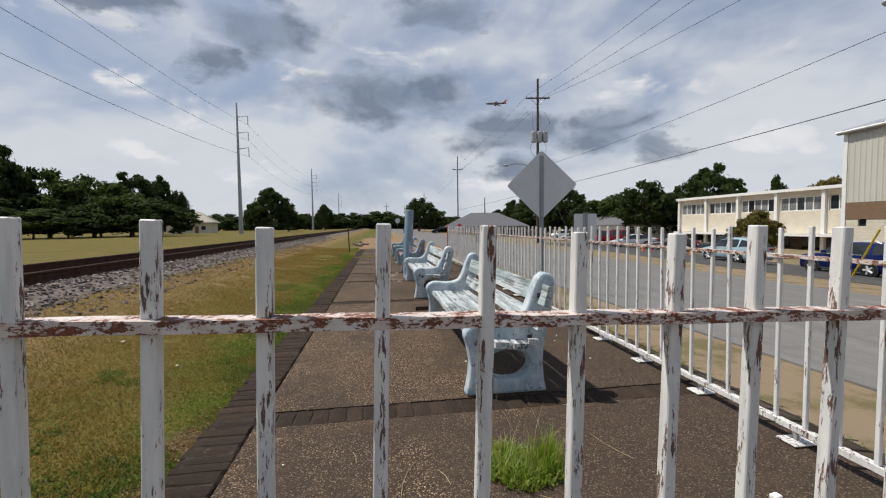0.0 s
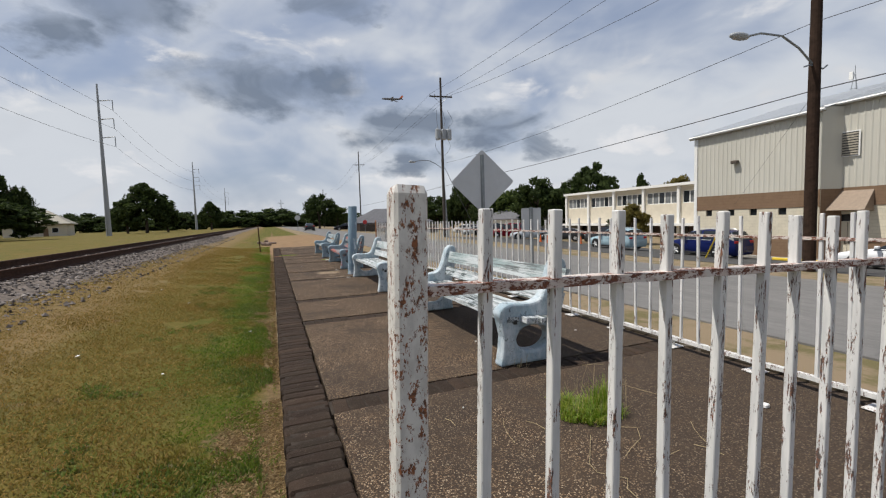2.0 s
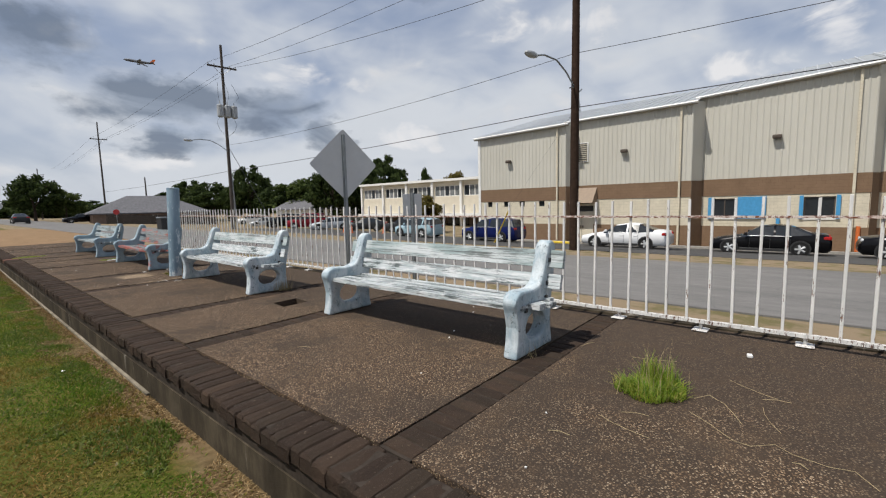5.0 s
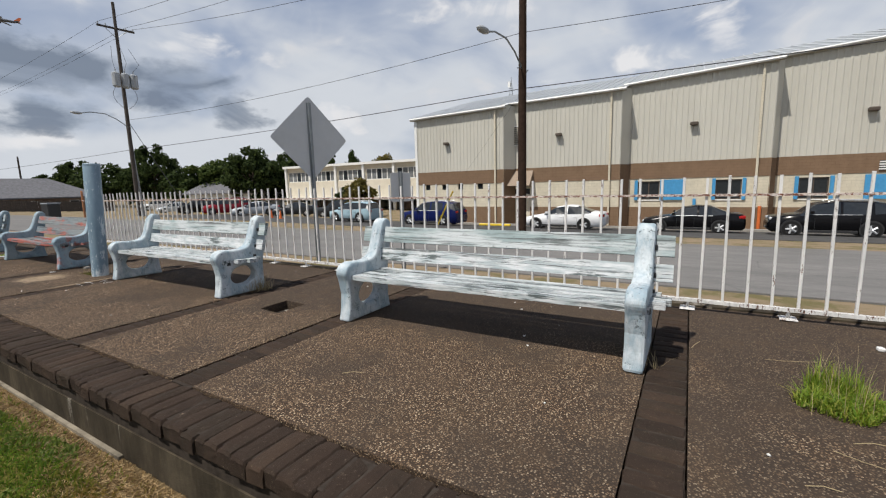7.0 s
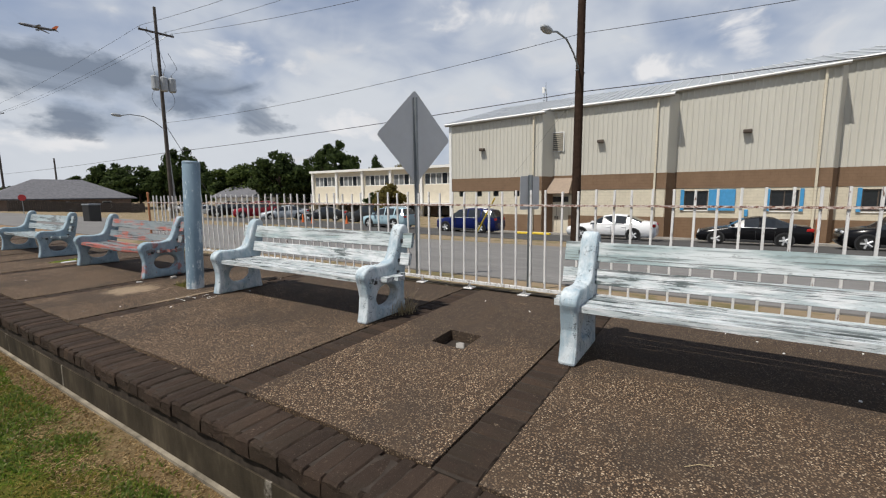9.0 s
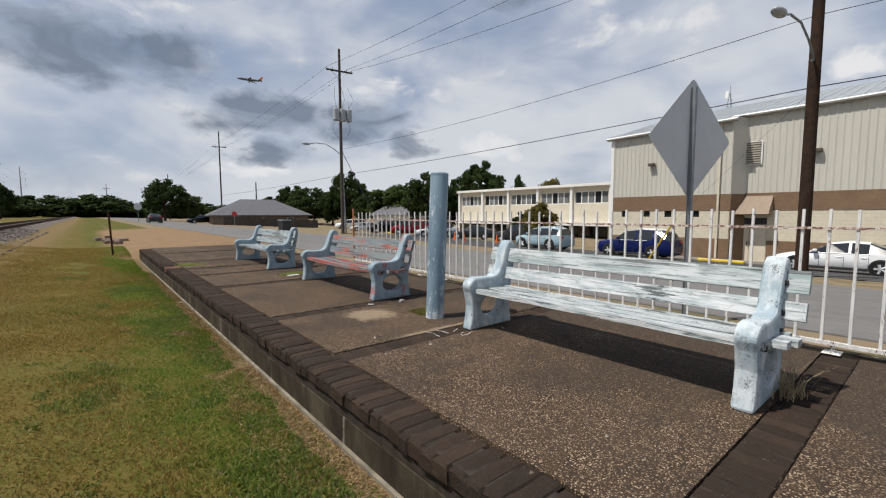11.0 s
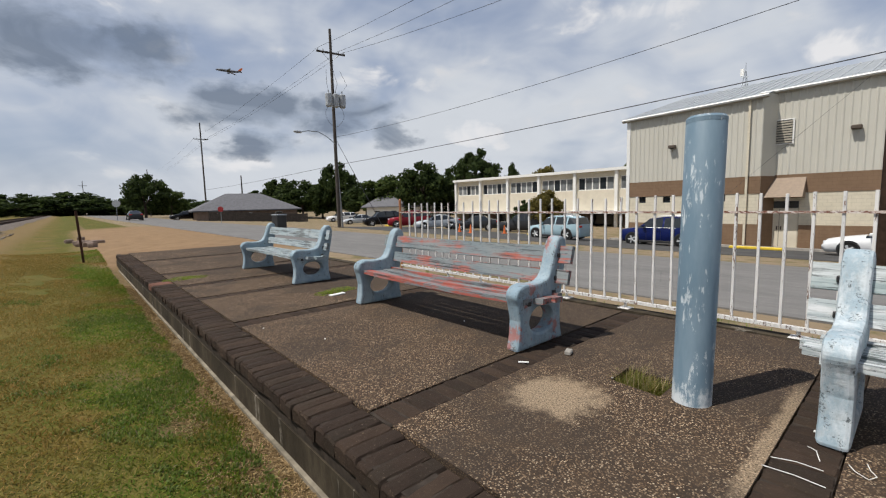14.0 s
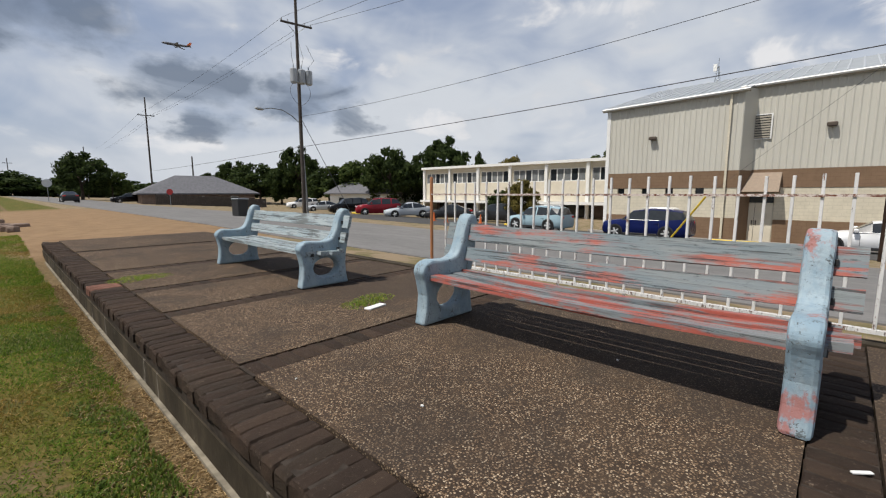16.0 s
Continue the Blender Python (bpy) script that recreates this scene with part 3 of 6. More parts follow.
M["yellow"] = plain("yellow_paint", (0.62, 0.44, 0.03), 0.6, vary=0.2)
M["kerb"] = plain("concrete_kerb", (0.30, 0.285, 0.26), 0.9, vary=0.25, scale=3, bump=0.3)
M["shingle"] = plain("grey_shingle", (0.13, 0.13, 0.14), 0.9, vary=0.25, scale=3, bump=0.5)
M["house_brick"] = plain("tan_brick_wall", (0.22, 0.165, 0.135), 0.9, vary=0.2, scale=3)
M["rubber"] = plain("tyre_rubber", (0.018, 0.018, 0.018), 0.85)
M["rim"] = plain("alloy_rim", (0.55, 0.56, 0.57), 0.4, 0.3)
M["lamp_red"] = plain("red_lens", (0.35, 0.012, 0.012), 0.2)
M["lamp_clear"] = plain("clear_lens", (0.6, 0.62, 0.64), 0.15)
M["plastic_black"] = plain("black_trim", (0.02, 0.02, 0.021), 0.5)
M["bark"] = plain("tree_bark", (0.075, 0.058, 0.045), 0.95, vary=0.35, scale=6, bump=0.6)
for key, a, b in (("leaf", (0.016, 0.028, 0.009), (0.060, 0.085, 0.024)), ("leaf_light", (0.030, 0.050, 0.013), (0.095, 0.125, 0.034)), ("leaf_olive", (0.08, 0.072, 0.018), (0.21, 0.17, 0.05))):
    m = mat("foliage_" + key, 0.75); n = Nodes(m)
    n.colour(n.ramp(n.island(), (0.0, a), (1.0, b))); M[key] = m


def leafy(m, share=0.42):
    """Thin leaves: part of the light passes through them."""
    t = m.node_tree; b = t.nodes["Principled BSDF"]; src = b.inputs["Base Color"].links[0].from_socket
    tr = t.nodes.new("ShaderNodeBsdfTranslucent"); t.links.new(src, tr.inputs[0])
    mx = t.nodes.new("ShaderNodeMixShader"); mx.inputs[0].default_value = share
    t.links.new(b.outputs[0], mx.inputs[1]); t.links.new(tr.outputs[0], mx.inputs[2])
    t.links.new(mx.outputs[0], t.nodes["Material Output"].inputs["Surface"])


for key in ("grass", "weed", "moss", "leaf", "leaf_light", "leaf_olive"): leafy(M[key])


# ---- mesh helpers ----
def mesh_of(bm, name):
    me = bpy.data.meshes.new(name); bm.to_mesh(me); bm.free()
    return me


def part(name, bm, material, parent=None, label="", smooth=False):
    me = mesh_of(bm, name) if isinstance(bm, bmesh.types.BMesh) else bm
    if material is not None and not me.materials: me.materials.append(material)
    if smooth:
        for p in me.polygons: p.use_smooth = True
    ob = new(name, me)
    if parent is not None: ob.parent = parent
    if label: ob["label"] = label
    return ob


def thing(name, label, category, m=None, group="", kind=""):
    e = new(name); e.empty_display_size = 0.1
    if m is not None: e.matrix_basis = m
    return tagged(e, label, category, group, kind)


def box(x0, y0, z0, x1, y1, z1, bevel=0.0, bm=None):
    bm = bm or bmesh.new()
    r = bmesh.ops.create_cube(bm, size=1.0, matrix=Matrix.LocRotScale(((x0 + x1) / 2, (y0 + y1) / 2, (z0 + z1) / 2), None, (abs(x1 - x0), abs(y1 - y0), abs(z1 - z0))))
    if bevel:
        es = {e for v in r["verts"] for e in v.link_edges}
        bmesh.ops.bevel(bm, geom=list(es), offset=bevel, segments=1, affect="EDGES")
    return bm


def tube(points, radii, sides=10, bm=None, cap=True):
    """A round bar along points; radii a number or one for each point."""
    bm = bm or bmesh.new()
    pts = [Vector(p) for p in points]
    rs = radii if isinstance(radii, (list, tuple)) else [radii] * len(pts)
    rings = []
    for i, p in enumerate(pts):
        d = (pts[min(i + 1, len(pts) - 1)] - pts[max(i - 1, 0)]).normalized()
        a = d.cross(Vector((0, 0, 1)) if abs(d.z) < 0.9 else Vector((1, 0, 0))).normalized(); b = d.cross(a)
        rings.append([bm.verts.new(p + rs[i] * (math.cos(t) * a + math.sin(t) * b)) for t in [2 * math.pi * k / sides for k in range(sides)]])
    for r0, r1 in zip(rings, rings[1:]):
        for k in range(sides): bm.faces.new((r0[k], r0[(k + 1) % sides], r1[(k + 1) % sides], r1[k]))
    if cap: bm.faces.new(rings[0]); bm.faces.new(rings[-1][::-1])
    bmesh.ops.recalc_face_normals(bm, faces=bm.faces[:])
    return bm


def slab(outline, holes, axis, lo, hi, bevel=0.0):
    """A plate cut from a closed outline with holes, of a thickness along an axis (x, y or z)."""
    def put(u, v, w):
        return {"x": (w, u, v), "y": (u, w, v), "z": (u, v, w)}[axis]
    bm = bmesh.new(); edges = []
    for loop in [outline, *holes]:
        vs = [bm.verts.new(put(u, v, lo)) for u, v in loop]
        edges += [bm.edges.new((vs[i], vs[(i + 1) % len(vs)])) for i in range(len(vs))]
    bmesh.ops.triangle_fill(bm, edges=edges, use_beauty=True)
    faces = bm.faces[:]
    r = bmesh.ops.extrude_face_region(bm, geom=faces)
    d = Vector(put(0, 0, hi)) - Vector(put(0, 0, lo))
    moved = [g for g in r["geom"] if isinstance(g, bmesh.types.BMVert)]
    bmesh.ops.translate(bm, verts=moved, vec=d)
    bmesh.ops.recalc_face_normals(bm, faces=bm.faces[:])
    if bevel:
        rim = [e for e in bm.edges if len(e.link_faces) == 2 and e.calc_face_angle(0) > 1.2]
        bmesh.ops.bevel(bm, geom=rim, offset=bevel, segments=2, affect="EDGES", profile=0.5)
    return bm


def raw(name, verts, faces, material, smooth=False):
    me = bpy.data.meshes.new(name); me.from_pydata(verts, [], faces); me.materials.append(material)
    if smooth:
        for p in me.polygons: p.use_smooth = True
    return me


# ---- the lie of the land ----
def ramp(v, *pts):
    return float(np.interp(v, [p[0] for p in pts], [p[1] for p in pts]))


def ground_z(x, y):
    fall = ramp(y, (16, 0.072), (45, 0.054), (80, 0.056), (140, 0.03))
    if x > 2.7: return ramp(y, (20, -0.10), (26, -0.06)) - fall * (min(x, 32) - 2.7) - ramp(x, (32, 0), (120, 0.5))
    left = ramp(x, (-300, -0.6), (-60, -0.1), (-9, 0.08), (-7.6, 0.12), (-4.0, 0.12), (-3.4, 0.0), (-2.2, -0.18), (-0.5, -0.36), (2.0, -0.36), (2.5, -0.16), (2.7, -0.10))
    if y > 20 and x > -3.0: left = left + (ramp(x, (-3, left), (-0.5, -0.16), (2.7, -0.06)) - left) * ramp(y, (20.0, 0), (23.0, 1))
    return left


xs = np.unique(np.round(np.concatenate([[-900, -500, -300, -180, -120, -80, -60, -45, -35, -25, -18, -14, -11, -9], np.arange(-8, 5, 0.25), np.arange(5, 34, 1.0), [38, 45, 60, 80, 110, 160, 240, 400, 900]]), 3))
ys = np.unique(np.round(np.concatenate([[-400, -200, -120, -70, -45, -30, -20, -12], np.arange(-8, 30, 0.5), np.arange(30, 60, 2.0), [65, 75, 90, 110, 140, 180, 240, 320, 450, 700, 1500]]), 3))
vs = [(x, y, ground_z(x, y) + (0.015 * noise.noise(Vector((x * 1.3, y * 1.3, 0))) if -8 < x < 3 else 0)) for y in ys for x in xs]
nx = len(xs)
fs = [(j * nx + i, j * nx + i + 1, (j + 1) * nx + i + 1, (j + 1) * nx + i) for j in range(len(ys) - 1) for i in range(nx - 1)]
tagged(part("ground", raw("ground", vs, fs, M["ground"], True), None), "mown lawn of green and straw grass with bare soil", "ground", kind="structure")


def sheet(name, x_list, y_list, lift, material, label, category):
    vs = [(x, y, ground_z(x, y) + lift) for y in y_list for x in x_list]; k = len(x_list)
    fs = [(j * k + i, j * k + i + 1, (j + 1) * k + i + 1, (j + 1) * k + i) for j in range(len(y_list) - 1) for i in range(k - 1)]
    low = len(vs); vs += [(x, y, z - 0.3) for x, y, z in vs]
    edge = [j * k for j in range(len(y_list))], [j * k + k - 1 for j in range(len(y_list))]
    for col, flip in ((edge[0], False), (edge[1], True)):
        for a, b in zip(col, col[1:]): fs.append((a, b, b + low, a + low) if flip else (b, a, a + low, b + low))
    return tagged(part(name, raw(name, vs, fs, material), None), label, category, kind="structure")


long_y = [float(y) for y in ys if y < 500]
sheet("road", [4.3 + 0.76 * i for i in range(13)], long_y, 0.02, M["asphalt"], "worn grey asphalt street with fine cracks", "road")
sheet("parking_lot", [18.2 + 1.0 * i for i in range(11)], [y for y in long_y if -60 < y < 48], 0.02, M["lot"], "dark asphalt parking strip beside the hall", "parking lot")
sheet("pavement", [28.3, 28.9, 29.6], [y for y in long_y if -60 < y < 23], 0.14, M["kerb"], "pale concrete walk with a raised kerb", "pavement")

# ---- railway ----
RAIL_X = (-6.47, -5.03)
TOP = 0.44
bed = [(-7.9, 0.05), (-7.1, 0.25), (-4.5, 0.25), (-3.5, 0.0)]
vs, fs = [], []
for y in (-60, 600):
    vs += [(x, y, z) for x, z in bed]
fs = [(i, i + 1, i + 5, i + 4) for i in range(3)]
tagged(part("ballast_bed", raw("ballast_bed", vs, fs, M["ballast_bed"]), None), "bed of grey crushed stone under the railway track", "ballast", kind="structure")
track = thing("railway_track", "single railway track with rusty brown rails on ballast", "railway track")
prof = [(-0.07, 0), (0.07, 0), (0.07, 0.02), (0.012, 0.045), (0.012, 0.14), (0.036, 0.15), (0.036, 0.185), (-0.036, 0.185), (-0.036, 0.15), (-0.012, 0.14), (-0.012, 0.045), (-0.07, 0.02)]
for rx in RAIL_X:
    part("rail", slab([(rx + a, TOP - 0.185 + b) for a, b in prof], [], "y", -60, 600), M["rail_steel"], track)
tie = mesh_of(box(-7.05, -0.11, TOP - 0.32, -4.45, 0.11, TOP - 0.188, 0.012), "tie"); tie.materials.append(M["tie"])
for k in range(90):
    o = part("tie", tie, None, track); o.location = (0.05 * math.sin(k * 7.1), -3 + 0.55 * k, 0)
rng = np.random.default_rng(3)


def rocks(count, area, size):
    """Loose crushed stones scattered by a function that gives x, y, z."""
    vs, fs = [], []
    tri = [(0, 2, 4), (2, 1, 4), (1, 3, 4), (3, 0, 4), (2, 0, 5), (1, 2, 5), (3, 1, 5), (0, 3, 5)]
    for _ in range(count):
        x, y, z = area(); s = size * (0.5 + rng.random())
        q = Euler(tuple(rng.random(3) * 6.28)).to_matrix(); b = len(vs)
        for d in ((1, 0, 0), (-1, 0, 0), (0, 1, 0), (0, -1, 0), (0, 0, 1), (0, 0, -1)):
            v = q @ (Vector(d) * (s * (0.6 + 0.7 * rng.random()))); vs.append((x + v.x, y + v.y, z + v.z * 0.7))
        fs += [tuple(b + i for i in f) for f in tri]
    return vs, fs


def bed_spot():
    y = -1 + 42 * rng.random() ** 1.6; x = rng.choice([rng.uniform(-4.95, -3.3), rng.uniform(-4.95, -3.6), rng.uniform(-6.35, -5.1), rng.uniform(-6.35, -5.1)])
    return x, y, ramp(x, *bed) + 0.005


vs, fs = rocks(12000, bed_spot, 0.036)
tagged(part("ballast_stones", raw("ballast_stones", vs, fs, M["stone"]), None), "loose grey ballast stones along the track", "ballast", kind="stuff")

# ---- platform ----
FENCE_X, END_Y, START_Y = 2.66, 20.95, -6.0


def edge_x(y): return -0.500 + 0.0066 * y


platform = thing("platform", "low station platform of dark aggregate panels edged in brick", "platform", kind="structure")


def skew(z0, z1, x_off, y0, y1, x1):
    """A block whose left side follows the platform's edge."""
    return slab([(edge_x(y0) + x_off, y0), (x1, y0), (x1, y1), (edge_x(y1) + x_off, y1)], [], "z", z0, z1)


part("base", skew(-0.9, -0.17, 0.012, START_Y, END_Y, FENCE_X + 0.14), M["concrete_wall"], platform, "stained concrete retaining wall")
part("footing", skew(-0.9, -0.338, -0.012, 4.0, END_Y, 0.3), M["footing"], platform, "pale concrete footing at the foot of the wall")
part("mortar_bed", skew(-0.169, -0.082, 0.02, START_Y, END_Y - 0.02, FENCE_X + 0.12), M["mortar"], platform)
part("joint_fill", skew(-0.0815, -0.009, 0.03, START_Y, END_Y - 0.02, edge_x(0) + 0.255), M["mortar"], platform)
BANDS = [-3.4, -1.0, 1.47, 3.85, 5.29, 7.67, 9.17, 11.57, 13.12, 14.28, 15.80, 18.40]
HOLES = [(0.97, 4.47, 1.30, 4.76), (1.05, 8.30, 1.32, 8.60)]
BAND_W = 0.205
for by in BANDS: part("joint_fill", skew(-0.081, -0.010, 0.27, by - BAND_W / 2 + 0.004, by + BAND_W / 2 - 0.004, FENCE_X), M["mortar"], platform)
ends = [START_Y] + [b for y in BANDS for b in (y - BAND_W / 2, y + BAND_W / 2)] + [END_Y - 0.05]
for y0, y1 in zip(ends[0::2], ends[1::2]):
    hole = next((h for h in HOLES if y0 < h[1] and h[3] < y1), None)
    a0, a1 = edge_x(y0) + 0.277, edge_x(y1) + 0.277
    cut = []
    if hole:
        a, b, c, d = hole
        cut = [[(a, b), (c - 0.02, b + 0.01), (c, d), (a + 0.03, d - 0.01)]]
    z = 0.0 if hole else random.uniform(-0.004, 0.002)
    part("panel", slab([(a0, y0 + 0.004), (FENCE_X, y0 + 0.004), (FENCE_X, y1 - 0.004), (a1, y1 - 0.004)], cut, "z", -0.081, z), M["aggregate"], platform)
part("coping", slab([(FENCE_X + 0.004, START_Y), (FENCE_X + 0.14, START_Y), (FENCE_X + 0.14, END_Y - 4), (FENCE_X + 0.004, END_Y - 4)], [], "z", -0.081, 0.012), M["concrete_wall"], platform, "weathered concrete coping under the fence")

# ---- metal hall across the street ----
HX, H0, H1 = 30.0, -34.0, 22.1


STEP, CUTS = 1.3, [14.0, 5.7, -2.4, -10.7]
EAVES = [((22.4, 6.78), (14.0, 6.98)), ((14.0, 7.08), (5.7, 7.20)), ((5.7, 7.38), (-2.4, 7.80)), ((-2.4, 7.88), (-10.7, 8.34)), ((-10.7, 8.40), (-34.0, 9.2))]


def bay(y): return sum(y < c for c in CUTS)


def back(i, x, y, z):
    """A point of the hall's front, set back with its bay."""
    f = 1 + STEP * i / 31.4
    return x + STEP * i, 4 + (y - 4) * f, 1.07 + (z - 1.07) * f


def eave(i, y): return float(np.interp(-y, [-p[0] for p in EAVES[i]], [p[1] for p in EAVES[i]]))


def hpart(name, bm, material, parent, y, label=""):
    for v in bm.verts: v.co = back(bay(y), *v.co)
    return part(name, bm, material, parent, label)


hall = thing("metal_hall", "tan ribbed metal hall over brown and cream block", "building", pose(0, 0, 0))
base_z = -2.4
WIN = [(4.0, 0.64), (-0.4, 0.66), (-4.3, 0.66), (-8.6, 0.66), (-13.0, 0.66)]
WIN_Z = (-0.14, 1.06)
SMALL = [20.94, 19.29, 17.79, 16.02]
BAND0, BAND1 = 1.22, 2.26
holes = [[(y - w, WIN_Z[0]), (y + w, WIN_Z[0]), (y + w, WIN_Z[1]), (y - w, WIN_Z[1])] for y, w in WIN]
holes += [[(y - 0.24, 0.78), (y + 0.24, 0.78), (y + 0.24, 1.215), (y - 0.24, 1.215)] for y in SMALL]
holes += [[(12.0, -1.95), (13.75, -1.95), (13.75, 0.75), (12.0, 0.75)]]
M["seam_roof"] = plain("pale_roof_rib", (0.60, 0.62, 0.63), 0.4, 0.4, vary=0.1)
rib, RIDGE, SLOPE = 0.31, HX + 12.0, 0.27
for i, (top_y, low_y) in enumerate(zip([H1] + CUTS, CUTS + [H0])):
    mid_y = (top_y + low_y) / 2
    hpart("block_wall", slab([(low_y, base_z), (top_y, base_z), (top_y, BAND1 - 0.015), (low_y, BAND1 - 0.015)], [h for h in holes if low_y < h[0][0] < top_y], "x", HX, HX + 0.3), M["cream_block"], hall, mid_y, "cream painted block wall")
    hpart("brown_band", box(HX - 0.03, low_y, BAND0, HX + 0.002, top_y, BAND1), M["brown_block"], hall, mid_y, "brown painted band")
    for a, b in ([(low_y, 11.98), (13.77, top_y)] if low_y < 12 < top_y else [(low_y, top_y)]):
        hpart("brown_base", box(HX - 0.03, a, base_z, HX + 0.002, b, -0.62), M["brown_block"], hall, mid_y, "brown painted base")
    pts = []
    for k in range(int((top_y - low_y) / rib)):
        y = low_y + k * rib
        pts += [(y, 0.0), (y + 0.05, -0.03), (y + 0.09, -0.03), (y + 0.13, 0.0)]
    pts.append((top_y, 0.0))
    vs = [back(i, HX + x, y, z) for y, x in pts for z in (BAND1 + 0.002, eave(i, y))]
    part("ribbed_wall", raw("ribbed_wall", vs, [(2 * k, 2 * k + 1, 2 * k + 3, 2 * k + 2) for k in range(len(pts) - 1)], M["tan"]), None, hall)
    # roof of the bay up to the common ridge, its ribs, fascia and gutter
    ends = [top_y + (0.3 if i == 0 else 0.0), low_y - 0.25]
    vs = []
    for y in ends:
        e = Vector(back(i, HX - 0.24, y, eave(i, y) - 0.02)); rise = SLOPE * (RIDGE - e.x)
        vs += [tuple(e), (RIDGE, e.y, e.z + rise), (RIDGE + 12, e.y, e.z + rise - 3.2)]
    roof = part("roof", raw("roof", vs, [(0, 3, 4, 1), (1, 4, 5, 2)], M["roof"]), None, hall, "pale grey standing-seam roof")
    for k in range(int((ends[0] - ends[1]) / 0.62)):
        y = ends[0] - 0.15 - k * 0.62; e = Vector(back(i, HX - 0.24, y, eave(i, y)))
        part("seam", tube([e, (RIDGE, e.y, e.z + SLOPE * (RIDGE - e.x))], 0.05, 4), M["seam_roof"], roof)
    rim = [Vector(back(i, HX - 0.25, y, eave(i, y) - 0.03)) for y in ends]
    part("gutter", tube([p + Vector((-0.03, 0, -0.06)) for p in rim], 0.085, 6), M["trim_white"], hall, "white gutter")
    part("soffit", tube([p + Vector((0.09, 0, -0.14)) for p in rim], 0.06, 4), M["louvre"], hall)
    # slanting return from the proud bay to the one set back, and the downspout before it
    if i < 4:
        a, b = Vector(back(i, HX, low_y, 0)), Vector(back(i, HX + STEP, low_y, 0)); b.y -= 0.45
        top = back(i, HX, low_y, eave(i, low_y))[2]; split = back(i, HX, low_y, BAND1)[2]
        for name, z0, z1, m_ in (("return_wall", split + 0.001, top + 0.1, M["tan"]), ("return_base", base_z - 0.3, split, M["brown_block"])):
            part(name, slab([(a.x - 0.012, a.y + 0.02), (b.x + 0.02, b.y), (b.x + 0.05, b.y + 0.3), (a.x + 0.1, a.y + 0.3)], [], "z", z0, z1), m_, hall)
        hpart("downspout", box(HX - 0.15, low_y + 0.62, -1.9, HX - 0.045, low_y + 0.74, eave(i, low_y) - 0.1), M["cream_block"], hall, mid_y)
part("end_wall", slab([(HX, base_z), (HX + 24, base_z), (HX + 24, 6.9), (HX + 12, 9.9), (HX, 6.7)], [], "y", H1 - 0.2, H1), M["tan"], hall)
part("back_wall", box(HX + 23.8, H0 - 4, base_z, HX + 24, H1, 6.9), M["tan"], hall)
part("corner_trim", box(HX - 0.06, H1 - 0.22, base_z, HX + 0.06, H1 + 0.02, eave(0, H1) - 0.1), M["trim_white"], hall)
for y in (18.95, 9.85, 1.6, -6.4, -15):
    hpart("wall_lamp", box(HX - 0.36, y - 0.22, 4.40, HX - 0.045, y + 0.22, 4.62, 0.04), M["bronze"], hall, y, "bronze wall lamp")
v = hpart("vent", box(HX - 0.09, 12.4, 3.98, HX - 0.046, 13.72, 5.40), M["trim_white"], hall, 13, "louvred vent")
for k in range(9):
    hpart("slat", box(HX - 0.13, 12.48, 4.06 + 0.142 * k, HX - 0.09, 13.64, 4.145 + 0.142 * k), M["louvre"], v, 13)
hpart("backing", box(HX - 0.094, 12.48, 4.03, HX - 0.089, 13.64, 5.34), M["plastic_black"], v, 13)
door = hpart("door", box(HX + 0.02, 12.02, -1.93, HX + 0.10, 13.73, 0.33), M["cream_wall"], hall, 13, "cream double door")
hpart("gap", box(HX + 0.012, 12.865, -1.9, HX + 0.0195, 12.885, 0.3), M["plastic_black"], door, 13)
for y in (12.78, 12.97): hpart("handle", box(HX - 0.03, y - 0.03, -0.95, HX + 0.02, y + 0.03, -0.7), M["bronze"], door, 13)
hpart("transom", box(HX + 0.02, 12.02, 0.35, HX + 0.08, 13.73, 0.74), M["glass_dark"], hall, 13)
hpart("awning", slab([(HX - 1.0, 0.98), (HX - 0.031, 2.08), (HX - 0.031, 0.92)], [], "y", 11.75, 13.68), M["awning"], hall, 13, "brown canvas awning")
for y, wd in WIN:
    win = hpart("window", slab([(y - wd, WIN_Z[0]), (y + wd, WIN_Z[0]), (y + wd, WIN_Z[1]), (y - wd, WIN_Z[1])], [[(y - wd + 0.06, WIN_Z[0] + 0.06), (y - 0.03, WIN_Z[0] + 0.06), (y - 0.03, WIN_Z[1] - 0.06), (y - wd + 0.06, WIN_Z[1] - 0.06)], [(y + 0.03, WIN_Z[0] + 0.06), (y + wd - 0.06, WIN_Z[0] + 0.06), (y + wd - 0.06, WIN_Z[1] - 0.06), (y + 0.03, WIN_Z[1] - 0.06)]], "x", HX + 0.08, HX + 0.14), M["bronze"], hall, y)
    hpart("pane", box(HX + 0.10, y - wd + 0.03, WIN_Z[0] + 0.03, HX + 0.12, y + wd - 0.03, WIN_Z[1] - 0.03), M["glass_dark"], win, y)
    hpart("sill", box(HX - 0.05, y - wd - 0.05, WIN_Z[0] - 0.07, HX + 0.08, y + wd + 0.05, WIN_Z[0] - 0.005), M["trim_white"], win, y)
for y0, y1 in ((1.95, 3.33), (4.66, 4.86), (0.28, 0.46), (-1.26, -1.08), (-3.62, -3.44), (-5.16, -4.98), (-7.92, -6.4), (-9.46, -9.28), (-12.3, -11.0)):
    hpart("shutter", box(HX - 0.10, y0, -0.16, HX - 0.035, y1, 1.14), M["blue_board"], hall, y0, "bright blue shutter")
for y in SMALL: hpart("small_pane", box(HX + 0.12, y - 0.24, 0.78, HX + 0.15, y + 0.24, 1.215), M["glass_dark"], hall, y)
